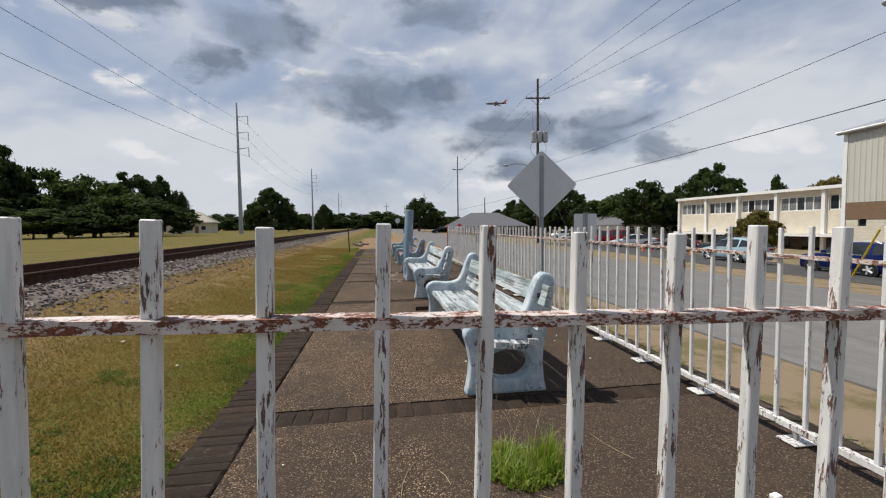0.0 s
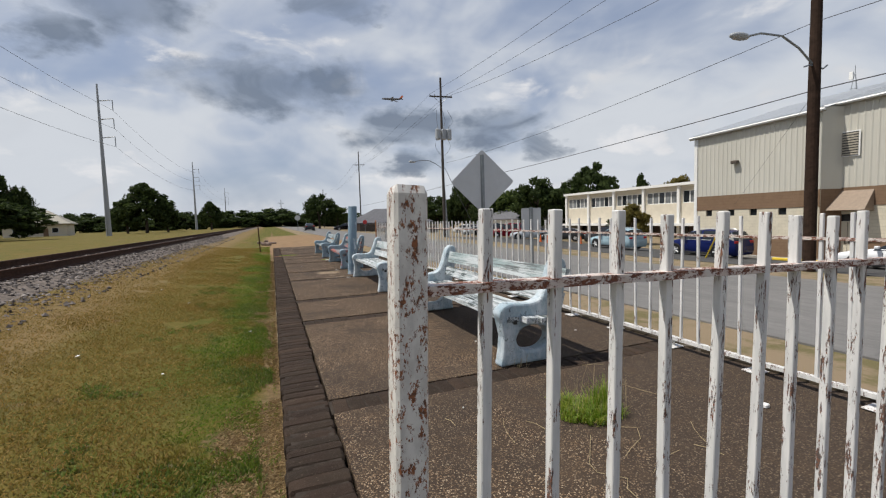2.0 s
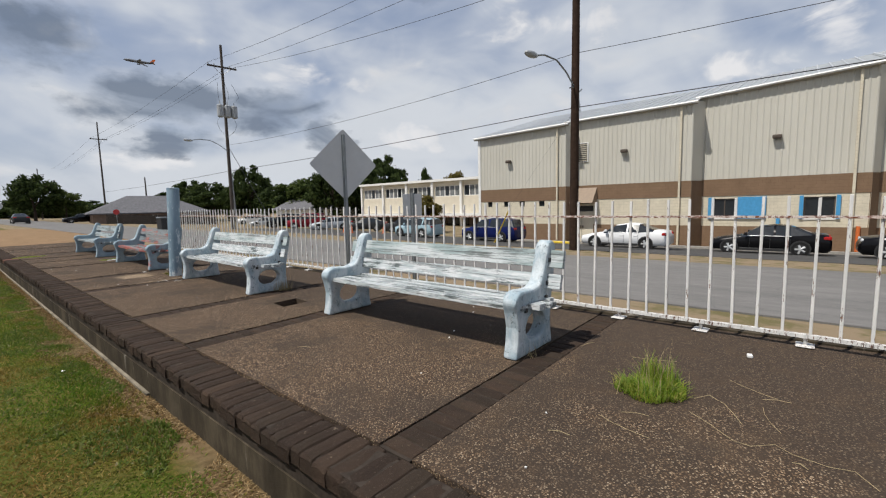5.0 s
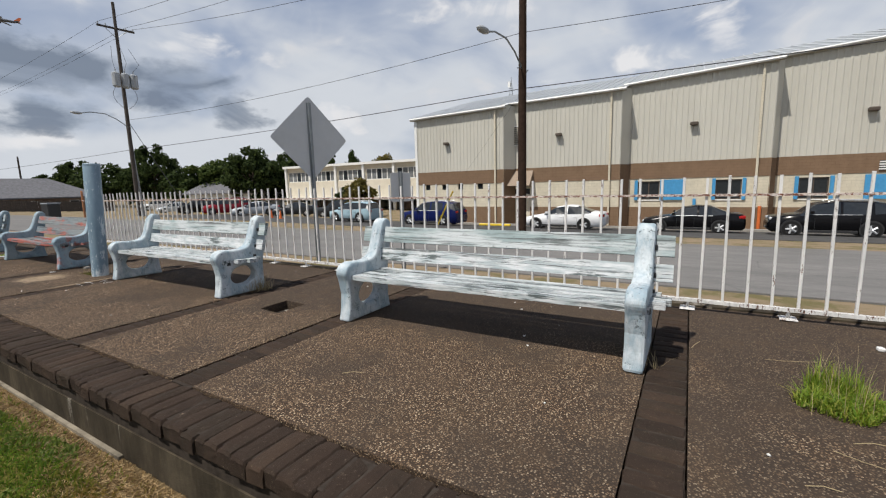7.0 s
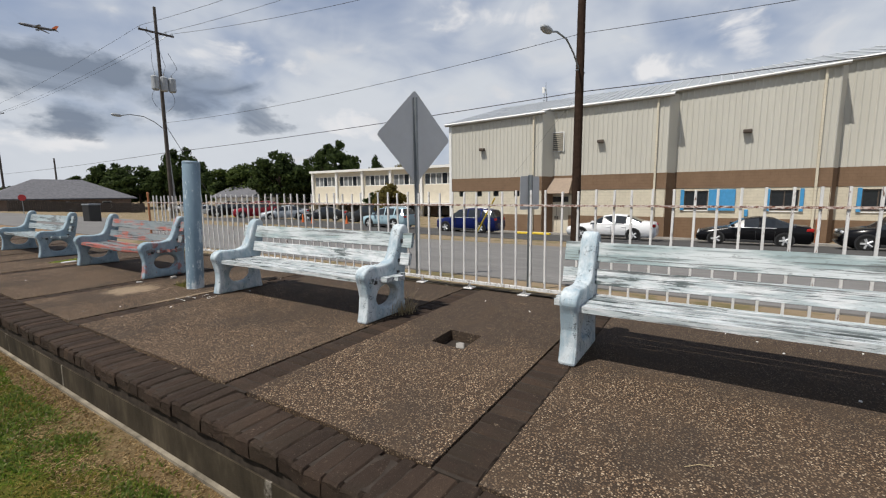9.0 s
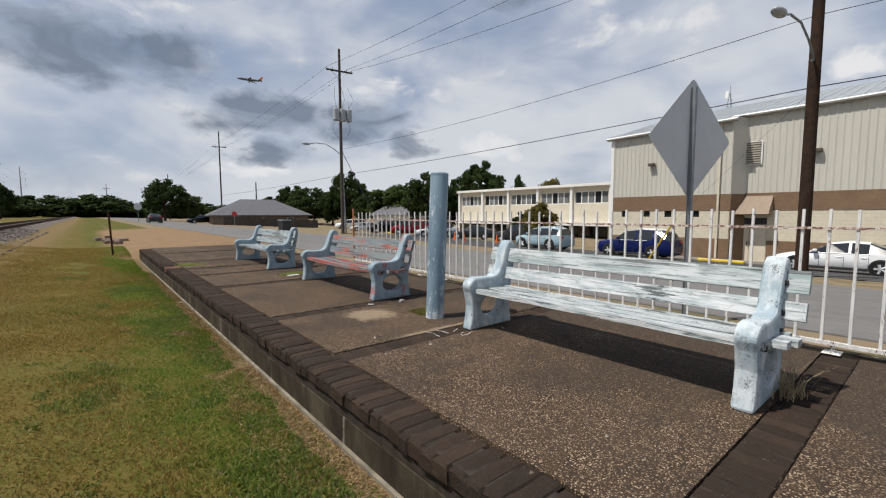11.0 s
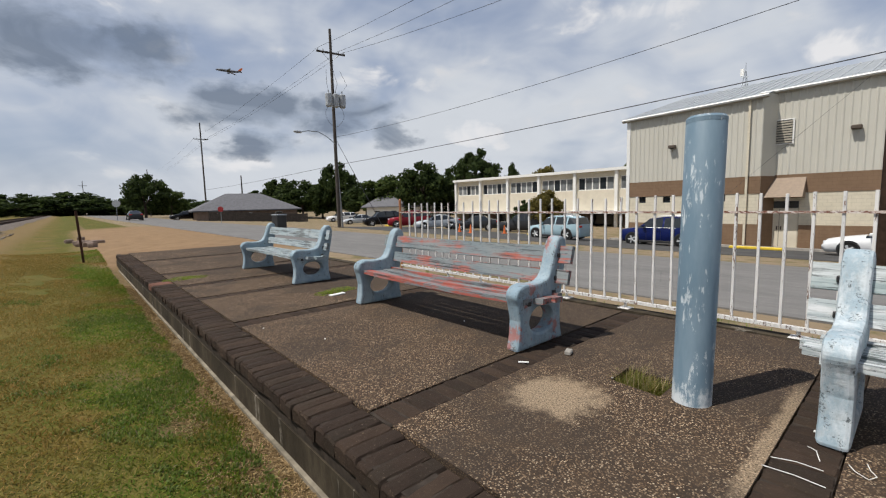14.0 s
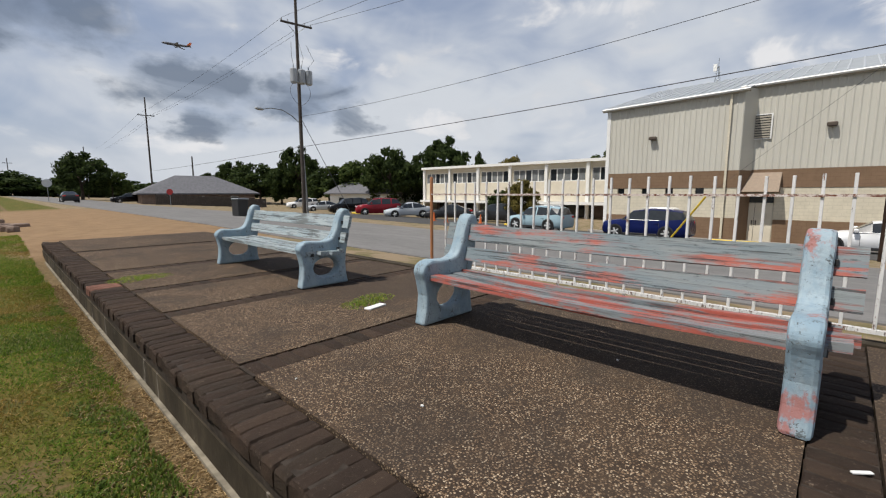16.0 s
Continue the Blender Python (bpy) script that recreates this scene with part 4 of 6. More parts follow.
v = hpart("band_vent", box(HX - 0.07, -7.42, 1.37, HX - 0.031, -6.90, 1.86), M["plastic_black"], hall, -7, "small white louvred vent")
for k in range(4): hpart("slat", box(HX - 0.10, -7.43, 1.38 + 0.125 * k, HX - 0.07, -6.89, 1.445 + 0.125 * k), M["trim_white"], v, -7)
hpart("meter_box", box(HX - 0.14, 1.28, -0.5, HX - 0.031, 1.46, -0.08, 0.02), M["blue_board"], hall, 1.4, "small blue meter box")
M["guard_orange"] = plain("orange_guard", (0.55, 0.13, 0.03), 0.6)
hpart("pipe_guard", tube([(HX - 0.12, -2.0, -1.9), (HX - 0.12, -2.0, -0.55)], 0.09, 8), M["guard_orange"], hall, -2.0, "orange pipe guard at the wall foot")


# ---- two-storey school wing ----
SX, S0, S1, SCHOOL_DROP = 42.0, 24.0, 53.0, -0.6
school = thing("school_wing", "cream two-storey building with long rows of windows", "building", pose(0.06, -0.55, -0.06 + 1.06 * SCHOOL_DROP) @ Matrix.Scale(1.06, 4))
bays = 6; bw = (S1 - S0) / bays
holes = []
for i in range(bays):
    a = S0 + i * bw + 0.35; holes.append([(a, 2.75), (a + bw - 0.7, 2.75), (a + bw - 0.7, 4.15), (a, 4.15)])
part("wall", slab([(S0, 0.55), (S1, 0.55), (S1, 4.7), (S0, 4.7)], holes, "x", SX, SX + 0.3), M["cream_wall"], school)
part("side_wall", box(SX, S1 - 0.2, -2.6, SX + 10, S1, 4.7), M["cream_wall"], school)
part("ground_wall", box(SX + 2.2, S0, -2.6, SX + 2.5, S1 - 0.2, 0.55), M["house_brick"], school)
part("floor_slab", box(SX - 1.0, S0, 0.25, SX + 2.5, S1, 0.52), M["trim_white"], school)
part("roof", box(SX - 0.45, S0, 4.7, SX + 10.3, S1 + 0.3, 5.0), M["trim_white"], school, "white flat roof edge")
for i in range(bays + 1):
    y = S0 + i * bw
    part("pillar", box(SX - 0.25, y - 0.17, -2.6, SX + 0.05, y + 0.17, 4.7), M["trim_white"], school)
for i in range(bays):
    a = S0 + i * bw + 0.35; wdt = (bw - 0.7) / 5
    for j in range(5):
        y = a + j * wdt
        wn_ = part("window", slab([(y, 2.75), (y + wdt, 2.75), (y + wdt, 4.15), (y, 4.15)], [[(y + 0.06, 2.83), (y + wdt - 0.06, 2.83), (y + wdt - 0.06, 4.07), (y + 0.06, 4.07)]], "x", SX + 0.1, SX + 0.18), M["trim_white"], school)
        part("pane", box(SX + 0.13, y + 0.05, 2.8, SX + 0.15, y + wdt - 0.05, 4.1), M["glass_grey"] if (i * 5 + j) % 3 else M["glass_dark"], wn_)
    part("lower_window", box(SX + 2.12, a + 0.2, -1.2, SX + 2.19, a + bw - 1.2, 0.3), M["glass_dark"], school)


# ---- low houses ----
def house(m, w, d, h, rh, wallm, roofm, label, hip=True):
    e = thing("house", label, "house", m)
    part("wall", box(-w / 2, -d / 2, -1.5, w / 2, d / 2, h), wallm, e)
    o = 0.7; i = d / 2 if hip else 0.0
    vs = [(-w / 2 - o, -d / 2 - o, h), (w / 2 + o, -d / 2 - o, h), (w / 2 + o, d / 2 + o, h), (-w / 2 - o, d / 2 + o, h), (-w / 2 + i, 0, h + rh), (w / 2 - i, 0, h + rh)]
    vs += [(x, y, h - 0.2) for x, y, z in vs[:4]]
    part("roof", raw("roof", vs, [(0, 1, 5, 4), (1, 2, 5), (2, 3, 4, 5), (3, 0, 4), (0, 6, 7, 1), (1, 7, 8, 2), (2, 8, 9, 3), (3, 9, 6, 0), (9, 8, 7, 6)], roofm), None, e)
    for s in (-1, 1):
        for k in range(3):
            x = (-0.3 + 0.3 * k) * w
            win = part("window", box(x - 0.6, s * d / 2 - 0.04, 0.7, x + 0.6, s * d / 2 + 0.04, 1.9), M["trim_white"], e)
            part("pane", box(x - 0.52, s * d / 2 - 0.05, 0.78, x + 0.52, s * d / 2 + 0.05, 1.82), M["glass_dark"], win)
        part("door", box(0.15 * w - 0.45, s * d / 2 - 0.05, -0.4, 0.15 * w + 0.45, s * d / 2 + 0.05, 1.75), M["brown_block"], e)
    return e


house(pose(24.3, 92, -1.5, 0, 0, -8), 16.5, 10.5, 2.4, 3.0, M["house_brick"], M["shingle"], "long low brick house with a grey hip roof")
house(pose(46, 70, -1.7, 0, 0, -70), 12, 9, 2.6, 2.0, M["trim_white"], M["shingle"], "low white house with a grey gable roof", False)
for i in range(8):
    fx, fy = 16.5 + 2.0 * i, 84.5 - 0.22 * i; fz = ground_z(fx, fy)
    fp = thing("garden_fence", "grey weathered board fence before the brick house", "fence", pose(fx, fy, fz, 0, 0, -6.5), "board fence sections")
    part("post", box(-0.06, -0.06, -0.1, 0.06, 0.06, 1.62), M["grey_pole"], fp)
    for k in range(8): part("board", box(0.08 + 0.235 * k, -0.05, 0.03, 0.08 + 0.235 * k + 0.22, -0.02, 1.5 + 0.03 * ((k * 7 + i) % 3)), M["grey_pole"], fp)
M["tan_roof"] = plain("tan_metal_roof", (0.24, 0.22, 0.17), 0.6)
house(pose(-50, 127, 0, 0, 0, 10), 11, 8, 2.8, 3.2, M["cream_wall"], M["tan_roof"], "small cream house with a tan metal roof")


# ---- poles and wires ----
def cross_pole(m, h, arm, material, label, kind="utility_pole"):
    e = thing(kind, label, "utility pole", m)
    part("shaft", tube([(0, 0, -0.4), (0, 0, h * 0.5), (0, 0, h)], [0.17, 0.145, 0.11], 10), material, e)
    if arm:
        z = arm
        part("crossarm", box(-1.3, -0.06, z - 0.07, 1.3, 0.06, z + 0.07), material, e)
        for x in (-1.2, -0.7, 0.7, 1.2): part("insulator", tube([(x, 0, z + 0.07), (x, 0, z + 0.26)], [0.05, 0.035], 6), M["transformer"], e)
        for s in (-1, 1): part("brace", tube([(s * 0.75, 0.07, z - 0.05), (0, 0.1, z - 0.75)], 0.02, 4), M["galv"], e)
    return e


TP = Vector((17.9, 43.5, ground_z(17.9, 43.5)))
tp = cross_pole(pose(*TP, 0, 0, -8), 16.75 - TP.z, 14.7 - TP.z, M["grey_pole"], "tall wooden utility pole with crossarm and three transformers")
for a in (-0.55, 0.1, 0.7):
    t = part("transformer", tube([(a, -0.42, 9.9 - TP.z), (a, -0.42, 10.0 - TP.z), (a, -0.42, 11.0 - TP.z), (a, -0.42, 11.08 - TP.z)], [0.2, 0.3, 0.3, 0.2], 12), M["transformer"], tp, "grey transformer can")
    part("bushing", tube([(a, -0.42, 11.05 - TP.z), (a, -0.42, 11.35 - TP.z)], 0.05, 6), M["transformer"], t)
    part("lead", tube([(a, -0.42, 11.3 - TP.z), (a * 1.5 + 0.2, -0.3, 12.0 - TP.z), (a, -0.1, 13.2 - TP.z)], 0.015, 4), M["wire"], tp)
for s in (-1, 1): part("loop", tube([(s * (0.10 + 0.75 * math.sin(math.pi * k / 12) ** 0.8), -0.3, 10.4 - 2.2 * k / 12 - TP.z) for k in range(13)], 0.014, 4), M["wire"], tp)
part("stay_pole", tube([(0.55, 0.6, -0.4), (0.1, 0.2, 6.5)], 0.1, 8), M["steel_tower"], tp)
part("guy_wire", tube([(0.1, 0, 8.0), (3.2, -2.6, 0)], 0.025, 5), M["wire"], tp)


def street_lamp(parent, root, tip, label="cobra-head street lamp"):
    r, t = Vector(root), Vector(tip); mid = (r + t) / 2 + Vector((0, 0, 0.42 * (t.z - r.z) + 0.25))
    arm = part("lamp_arm", tube([r, r.lerp(mid, 0.5) + Vector((0, 0, 0.12)), mid, t.lerp(mid, 0.4) + Vector((0, 0, 0.1)), t], 0.035, 8), M["galv"], parent)
    d = (t - mid); d.z = 0; d.normalize(); s = Vector((-d.y, d.x, 0))
    bm = bmesh.new(); bmesh.ops.create_uvsphere(bm, u_segments=12, v_segments=8, radius=1.0, matrix=Matrix(((d.x * 0.42, s.x * 0.17, 0, t.x + d.x * 0.3), (d.y * 0.42, s.y * 0.17, 0, t.y + d.y * 0.3), (0, 0, 0.12, t.z - 0.02), (0, 0, 0, 1))))
    head = part("lamp_head", bm, M["transformer"], arm, label, True)
    return arm


street_lamp(tp, (0, -0.1, 6.7 - TP.z), (-3.4, -1.2, 7.4 - TP.z))
PP = Vector((17.65, 8.15, ground_z(17.65, 8.15)))
pp = thing("utility_pole", "dark brown wooden street pole with a cobra-head lamp", "utility pole", pose(*PP))
part("shaft", tube([(0, 0, -0.4), (0, 0, 5), (0.05, 0, 15.2)], [0.20, 0.185, 0.14], 14), M["wood_pole"], pp)
for z in (13.5, 11.7): part("crossarm", box(-1.25, -0.06, z - PP.z - 0.07, 1.25, 0.06, z - PP.z + 0.06), M["wood_pole"], pp)
street_lamp(pp, (0, 0, 6.12 - PP.z), (-3.35, 0.22, 6.80 - PP.z))
part("bracket", tube([(-0.6, 0, 6.05 - PP.z), (-0.3, 0, 6.15 - PP.z), (0.5, 0, 6.1 - PP.z), (0.75, 0, 6.25 - PP.z)], 0.03, 6), M["galv"], pp)
cross_pole(pose(20.6, 103.8, -1.2, 0, 0, -8), 19.4, 16.2, M["grey_pole"], "wooden utility pole with one crossarm by the street")
cross_pole(pose(18.0, 156.5, -0.2, 0, 0, -8), 13.2, 11.6, M["grey_pole"], "far wooden utility pole along the street")
cross_pole(pose(6.0, 237.7, -0.2, 0, 0, -8), 14.2, 12.3, M["grey_pole"], "far wooden utility pole along the street")
cross_pole(pose(2.0, 267.8, -0.2, 0, 0, -8), 11.4, 10.2, M["grey_pole"], "far wooden utility pole along the street")
cross_pole(pose(44.4, 71.1, -2.0, 0, 0, -8), 6.3, 0, M["grey_pole"], "plain wooden service pole")
cross_pole(pose(26.5, 100, -1.2, 0, 0, -8), 9.0, 0, M["grey_pole"], "plain wooden service pole")


def steel_pole(m, h):
    e = thing("transmission_tower", "tall grey steel transmission pole with three arms", "pylon", m, "transmission poles")
    part("shaft", tube([(0, 0, -0.5), (0, 0, h)], [0.42, 0.13], 12), M["steel_tower"], e)
    for i, z in enumerate((0.64, 0.76, 0.88)):
        part("arm", tube([(0, 0, h * z + 0.25), (1.9, 0, h * z + 0.55)], [0.09, 0.05], 6), M["steel_tower"], e)
        part("insulator", tube([(1.9, 0, h * z + 0.5), (1.9, 0, h * z - 1.1)], 0.07, 6), M["transformer"], e)
    return e


steel_pole(pose(-25, 85, 0), 24.6)
steel_pole(pose(-25, 178, 0), 24.6)
steel_pole(pose(-25, 300, 0), 24.6)


def wire(points, sag, r=0.02, label="thin black overhead power cable"):
    pts = []
    for a, b in zip(points, points[1:]):
        a, b = Vector(a), Vector(b)
        pts += [a.lerp(b, t) - Vector((0, 0, 4 * sag * t * (1 - t))) for t in [i / 14 for i in range(14)]]
    pts.append(Vector(points[-1]))
    tagged(part("overhead_wire", tube(pts, r, 4), M["wire"], None), label, "wire", "overhead wires")


for dx, z in ((-1.2, 13.6), (0.7, 13.6), (1.2, 11.8)):
    wire([(17.2 + dx, -30, z + 0.5), (17.65 + dx, 8.15, z), (17.9 + dx, 43.5, 14.95), (20.6 + dx, 103.8, 15.1), (24 + dx, 170, 14)], 0.45, 0.014)
wire([(17.7, -30, 7.4), (17.65, 8.15, 7.66), (17.9, 43.5, 7.35)], 0.45, 0.012)
wire([(17.7, -30, 5.4), (17.65, 8.15, 5.30), (17.9, 43.5, 4.85), (20.6, 103.8, 5)], 0.15, 0.018)
for z in (0.64, 0.76, 0.88):
    wire([(-23.1, -20, 24.6 * z - 1), (-23.1, 85, 24.6 * z - 1.1), (-23.1, 178, 24.6 * z - 1.1), (-23.1, 300, 24.6 * z - 1.1)], 2.2, 0.02)


# ---- trees ----
def leaf_mesh(name, seed, clumps, per, size, spread, material):
    """A crown about one unit across: leaves in clumps on an uneven ball."""
    g = np.random.default_rng(seed); vs, fs = [], []
    for c in range(clumps):
        th, ph = g.random() * 6.283, math.acos(g.uniform(-0.75, 1)); rr = g.uniform(0.25, 0.46)
        cx, cy, cz = rr * math.sin(ph) * math.cos(th), rr * math.sin(ph) * math.sin(th), 0.42 * math.cos(ph) * g.uniform(0.6, 1.15)
        cr = g.uniform(0.6, 1.25) * spread
        for _ in range(per):
            d = g.normal(size=3); d /= np.linalg.norm(d); p = np.array((cx, cy, cz)) + d * cr * g.random() ** 0.4 * (1, 1, 0.75)
            a = g.normal(size=3); a /= np.linalg.norm(a); b = np.cross(a, d); b /= (np.linalg.norm(b) + 1e-6)
            s = size * g.uniform(0.6, 1.4); k = len(vs)
            vs += [tuple(p - a * s), tuple(p + b * s * 0.6), tuple(p + a * s), tuple(p - b * s * 0.6)]
            fs.append((k, k + 1, k + 2, k + 3))
    return raw(name, vs, fs, material)


CROWNS = [leaf_mesh("crown", s, 64, 110, 0.030, 0.12, M[k]) for s, k in ((1, "leaf"), (2, "leaf"), (3, "leaf_light"), (4, "leaf_olive"))]
TRUNK = tube([(0, 0, -0.05), (0.01, 0, 0.2), (0, 0.02, 0.4), (0.02, 0, 0.7)], [0.035, 0.025, 0.02, 0.008], 8)
for a in range(5):
    t = a * 1.3
    tube([(0, 0, 0.28 + 0.05 * a), (0.13 * math.cos(t), 0.13 * math.sin(t), 0.45 + 0.05 * a), (0.27 * math.cos(t), 0.27 * math.sin(t), 0.58 + 0.04 * a)], [0.016, 0.01, 0.004], 6, TRUNK)
TRUNK = mesh_of(TRUNK, "trunk"); TRUNK.materials.append(M["bark"])


def tree(x, y, h, wide, kind=0, label="dense dark green broadleaf tree"):
    e = thing("tree", label, "tree", pose(x, y, ground_z(x, y) - (0.22 * h if x * x + y * y > 32000 else 0.1), 0, 0, (x * 37 + y * 11) % 360), "trees")
    t = part("trunk", TRUNK, None, e); t.scale = (h, h, h)
    c = part("crown", CROWNS[kind], None, e); c.scale = (wide, wide, h * 1.02); c.location = (0, 0, h * 0.50)
    return e


def far(t_eye, az, dist):
    return t_eye[0] + dist * math.sin(radians(az)), t_eye[1] + dist * math.cos(radians(az))


for az, d, h, wd, k in TREES:
    x, y = far((0, 0), az, d)
    tree(x, y, h, wd, k, ("dense dark green broadleaf tree", "spreading dark oak tree with full crown", "bright green leafy tree", "olive and rust tinted tree")[k])


# ---- benches ----
def bench_end_mesh():
    top = [(0.022, 0.22), (0.002, 0.33), (-0.015, 0.40), (0.02, 0.455), (0.09, 0.475), (0.18, 0.468), (0.28, 0.470), (0.36, 0.50), (0.41, 0.58), (0.445, 0.68), (0.48, 0.76), (0.53, 0.795), (0.585, 0.775), (0.602, 0.70), (0.585, 0.58), (0.55, 0.42), (0.52, 0.25), (0.525, 0.12)]
    k = len(top); cut = []
    for i in range(k - 1):
        p0, p1, p2, p3 = (Vector((*top[min(max(i + q, 0), k - 1)], 0)) for q in (-1, 0, 1, 2))
        for s in range(4):
            t = s / 4; q = 0.5 * (2 * p1 + (p2 - p0) * t + (2 * p0 - 5 * p1 + 4 * p2 - p3) * t * t + (3 * p1 - p0 - 3 * p2 + p3) * t ** 3)
            cut.append((q.x, q.y))
    loop = [(-0.01, 0.0), (0.002, 0.05), (0.016, 0.12)] + cut + [top[-1], (0.535, 0.05), (0.55, 0.0)]
    hole = [(0.28 + 0.145 * math.cos(a), 0.195 + 0.098 * math.sin(a)) for a in [2 * math.pi * i / 26 for i in range(26)]]
    bm = slab(loop, [hole], "y", -0.056, 0.056, 0.020)
    for v in bm.verts:
        v.co += 0.0035 * noise.noise_vector(v.co * 14)
    return mesh_of(bm, "bench_end")


END = bench_end_mesh()


def board(length, a, b, u, z, tilt, seed, bow=0.0):
    """A weathered board along y, a by b in section, with a slightly uneven edge."""
    g = random.Random(seed); n = 14; bm = bmesh.new(); rings = []
    for i in range(n + 1):
        t = i / n; y = (t - 0.5) * length
        du = bow * math.sin(math.pi * t); ring = []
        for sx, sz in ((-1, -1), (1, -1), (1, 1), (-1, 1)):
            x0 = sx * a / 2 + g.uniform(-0.0016, 0.0016); z0 = sz * b / 2 + g.uniform(-0.0016, 0.0016)
            c, s = math.cos(tilt), math.sin(tilt)
            ring.append(bm.verts.new((u + c * x0 + s * z0, y, z - s * x0 + c * z0 - du)))
        rings.append(ring)
    for r0, r1 in zip(rings, rings[1:]):
        for k in range(4): bm.faces.new((r0[k], r1[k], r1[(k + 1) % 4], r0[(k + 1) % 4]))
    bm.faces.new(rings[0]); bm.faces.new(rings[-1][::-1])
    bmesh.ops.recalc_face_normals(bm, faces=bm.faces[:])
    return bm


def bench(y0, y1, endm, slatm, label, seed, bow=0.0):
    mid, half = (y0 + y1) / 2, (y1 - y0) / 2
    e = thing("bench", label, "bench", pose(1.05, mid, 0.0), "platform benches")
    for s in (-1, 1):
        me = END.copy(); me.materials.clear(); me.materials.append(M["bench_end_red"] if slatm is M["slat_red"] and s < 0 else endm)
        end = part("bench_end", me, None, e); end.location = (0, s * half, 0.0)
        for u, z in ((0.115, 0.335), (0.42, 0.375), (0.445, 0.48), (0.49, 0.65)):
            part("bolt", box(u - 0.016, s * 0.058 - 0.012, z - 0.016, u + 0.016, s * 0.058 + 0.012, z + 0.016, 0.003), M["plastic_black"], end)
    ln = 2 * half + 0.33; cut_ = (0.20, 0.05, 0.0, 0.12)
    for i, (u, z) in enumerate(((0.098, 0.353), (0.216, 0.351), (0.332, 0.345), (0.432, 0.351))):
        part("seat_board", board(ln - cut_[i], 0.098 if i < 3 else 0.064, 0.040, u, z, 0.06, seed + i, bow * (0.5, 1.7, 1.0, 0.6)[i]), M["seat_red"] if slatm is M["slat_red"] else slatm, e)
    for i, (u, z, tall) in enumerate(((0.464, 0.490, 0.108), (0.509, 0.655, 0.132))):
        part("back_board", board(ln, 0.036, tall, u, z, 0.27, seed + 5 + i, bow * 0.4), M["slat_grey"] if i and slatm is M["slat_white"] else slatm, e)
    return e


bench(1.635, 3.775, M["bench_end_white"], M["slat_white"], "white peeling slatted bench with pale blue concrete ends", 11)
bench(5.475, 7.61, M["bench_end_white"], M["slat_white"], "weathered white slatted bench between pale concrete ends", 31)
bench(9.31, 11.44, M["bench_end"], M["slat_red"], "grey-blue slatted bench with flaking red paint", 51, 0.035)
bench(13.19, 15.40, M["bench_end"], M["slat_blue"], "pale blue slatted bench with oval-holed concrete ends", 71)

# ---- bollard ----
b = thing("bollard", "round pale blue steel pipe post with scuffed paint", "bollard", pose(1.122, 8.17, -0.02, 0, 2.7, 0))
prof_r = [(0.0, 0.094), (0.02, 0.092), (0.6, 0.092), (1.46, 0.092), (1.478, 0.084), (1.482, 0.06), (1.47, 0.0)]
bm = bmesh.new(); rings = []
for z, r in prof_r: rings.append([bm.verts.new((max(r, 0.001) * math.cos(2 * math.pi * k / 36), max(r, 0.001) * math.sin(2 * math.pi * k / 36), z)) for k in range(36)])
for r0, r1 in zip(rings, rings[1:]):
    for k in range(36): bm.faces.new((r0[k], r0[(k + 1) % 36], r1[(k + 1) % 36], r1[k]))
part("pipe", bm, M["bollard"], b, "", True)
part("cap", tube([(0, 0, 1.452), (0, 0, 1.474), (0, 0, 1.486)], [0.0925, 0.0925, 0.084], 36), M["bollard"], b, "paint-worn welded cap")


# ---- fences ----
def picket_mesh(name, x, zt, z0):
    bm = box(-x, -x, z0, x, x, zt, 0.002); return mesh_of(bm, name)


PK = [picket_mesh("picket", 0.0108, 1.113 + d, 0.0) for d in (0, 0.008, -0.008)]
SHORT_PK = [picket_mesh("picket", 0.0095, 1.113 + d, 0.10) for d in (0, 0.008, -0.008)]
for me in PK: me.materials.append(M["fence"])
for me in SHORT_PK: me.materials.append(M["fence_side"])


def fence(name, label, a, b, pitch, foot, ends, top_rail=0.985, dip=0.0, cut=0.0):
    a, b = Vector((*a, 0)), Vector((*b, 0)); d = b - a; L = d.length
    e = thing(name, label, "fence", Matrix.Translation((a.x, a.y, 0)) @ pose(0, 0, 0, 0, dip, math.degrees(math.atan2(d.y, d.x))))
    n = int(L / pitch)
    g = random.Random(int(L * 10))
    for i in range(1, n):
        o = part("picket", (SHORT_PK if cut else PK)[g.randrange(3)], None, e)
        o.location = (i * pitch, g.uniform(-0.003, 0.003), foot - cut); o.rotation_euler = (g.uniform(-0.008, 0.008), g.uniform(-0.008, 0.008), 0)
    for z, h in ((top_rail, 0.009), (foot + 0.02, 0.014)):
        bm = bmesh.new(); steps = int(L / 0.08); rings = []
        for i in range(steps + 1):
            x = L * i / steps; wz = 0.003 * noise.noise(Vector((x * 9, z, 1))); wy = 0.003 * noise.noise(Vector((x * 7, z, 5)))
            rings.append([bm.verts.new((x, sy * 0.019 + wy, z + sz * h + wz)) for sy, sz in ((-1, -1), (1, -1), (1, 1), (-1, 1))])
        for r0, r1 in zip(rings, rings[1:]):
            for k in range(4): bm.faces.new((r0[k], r0[(k + 1) % 4], r1[(k + 1) % 4], r1[k]))
        part("top_rail" if z > 0.5 else "bottom_rail", bm, M["fence_rail"] if z > 0.5 else M["fence"], e, "rusted flat rail" if z > 0.5 else "")
    for x in ends:
        bm = box(x - 0.055, -0.075, foot - 0.055, x + 0.055, 0.05, foot - 0.046, 0.003); tube([(x, -0.02, foot - 0.05), (x, 0, foot + 0.02)], 0.014, 6, bm)
        part("base_plate", bm, M["fence"], e)
    return e, L


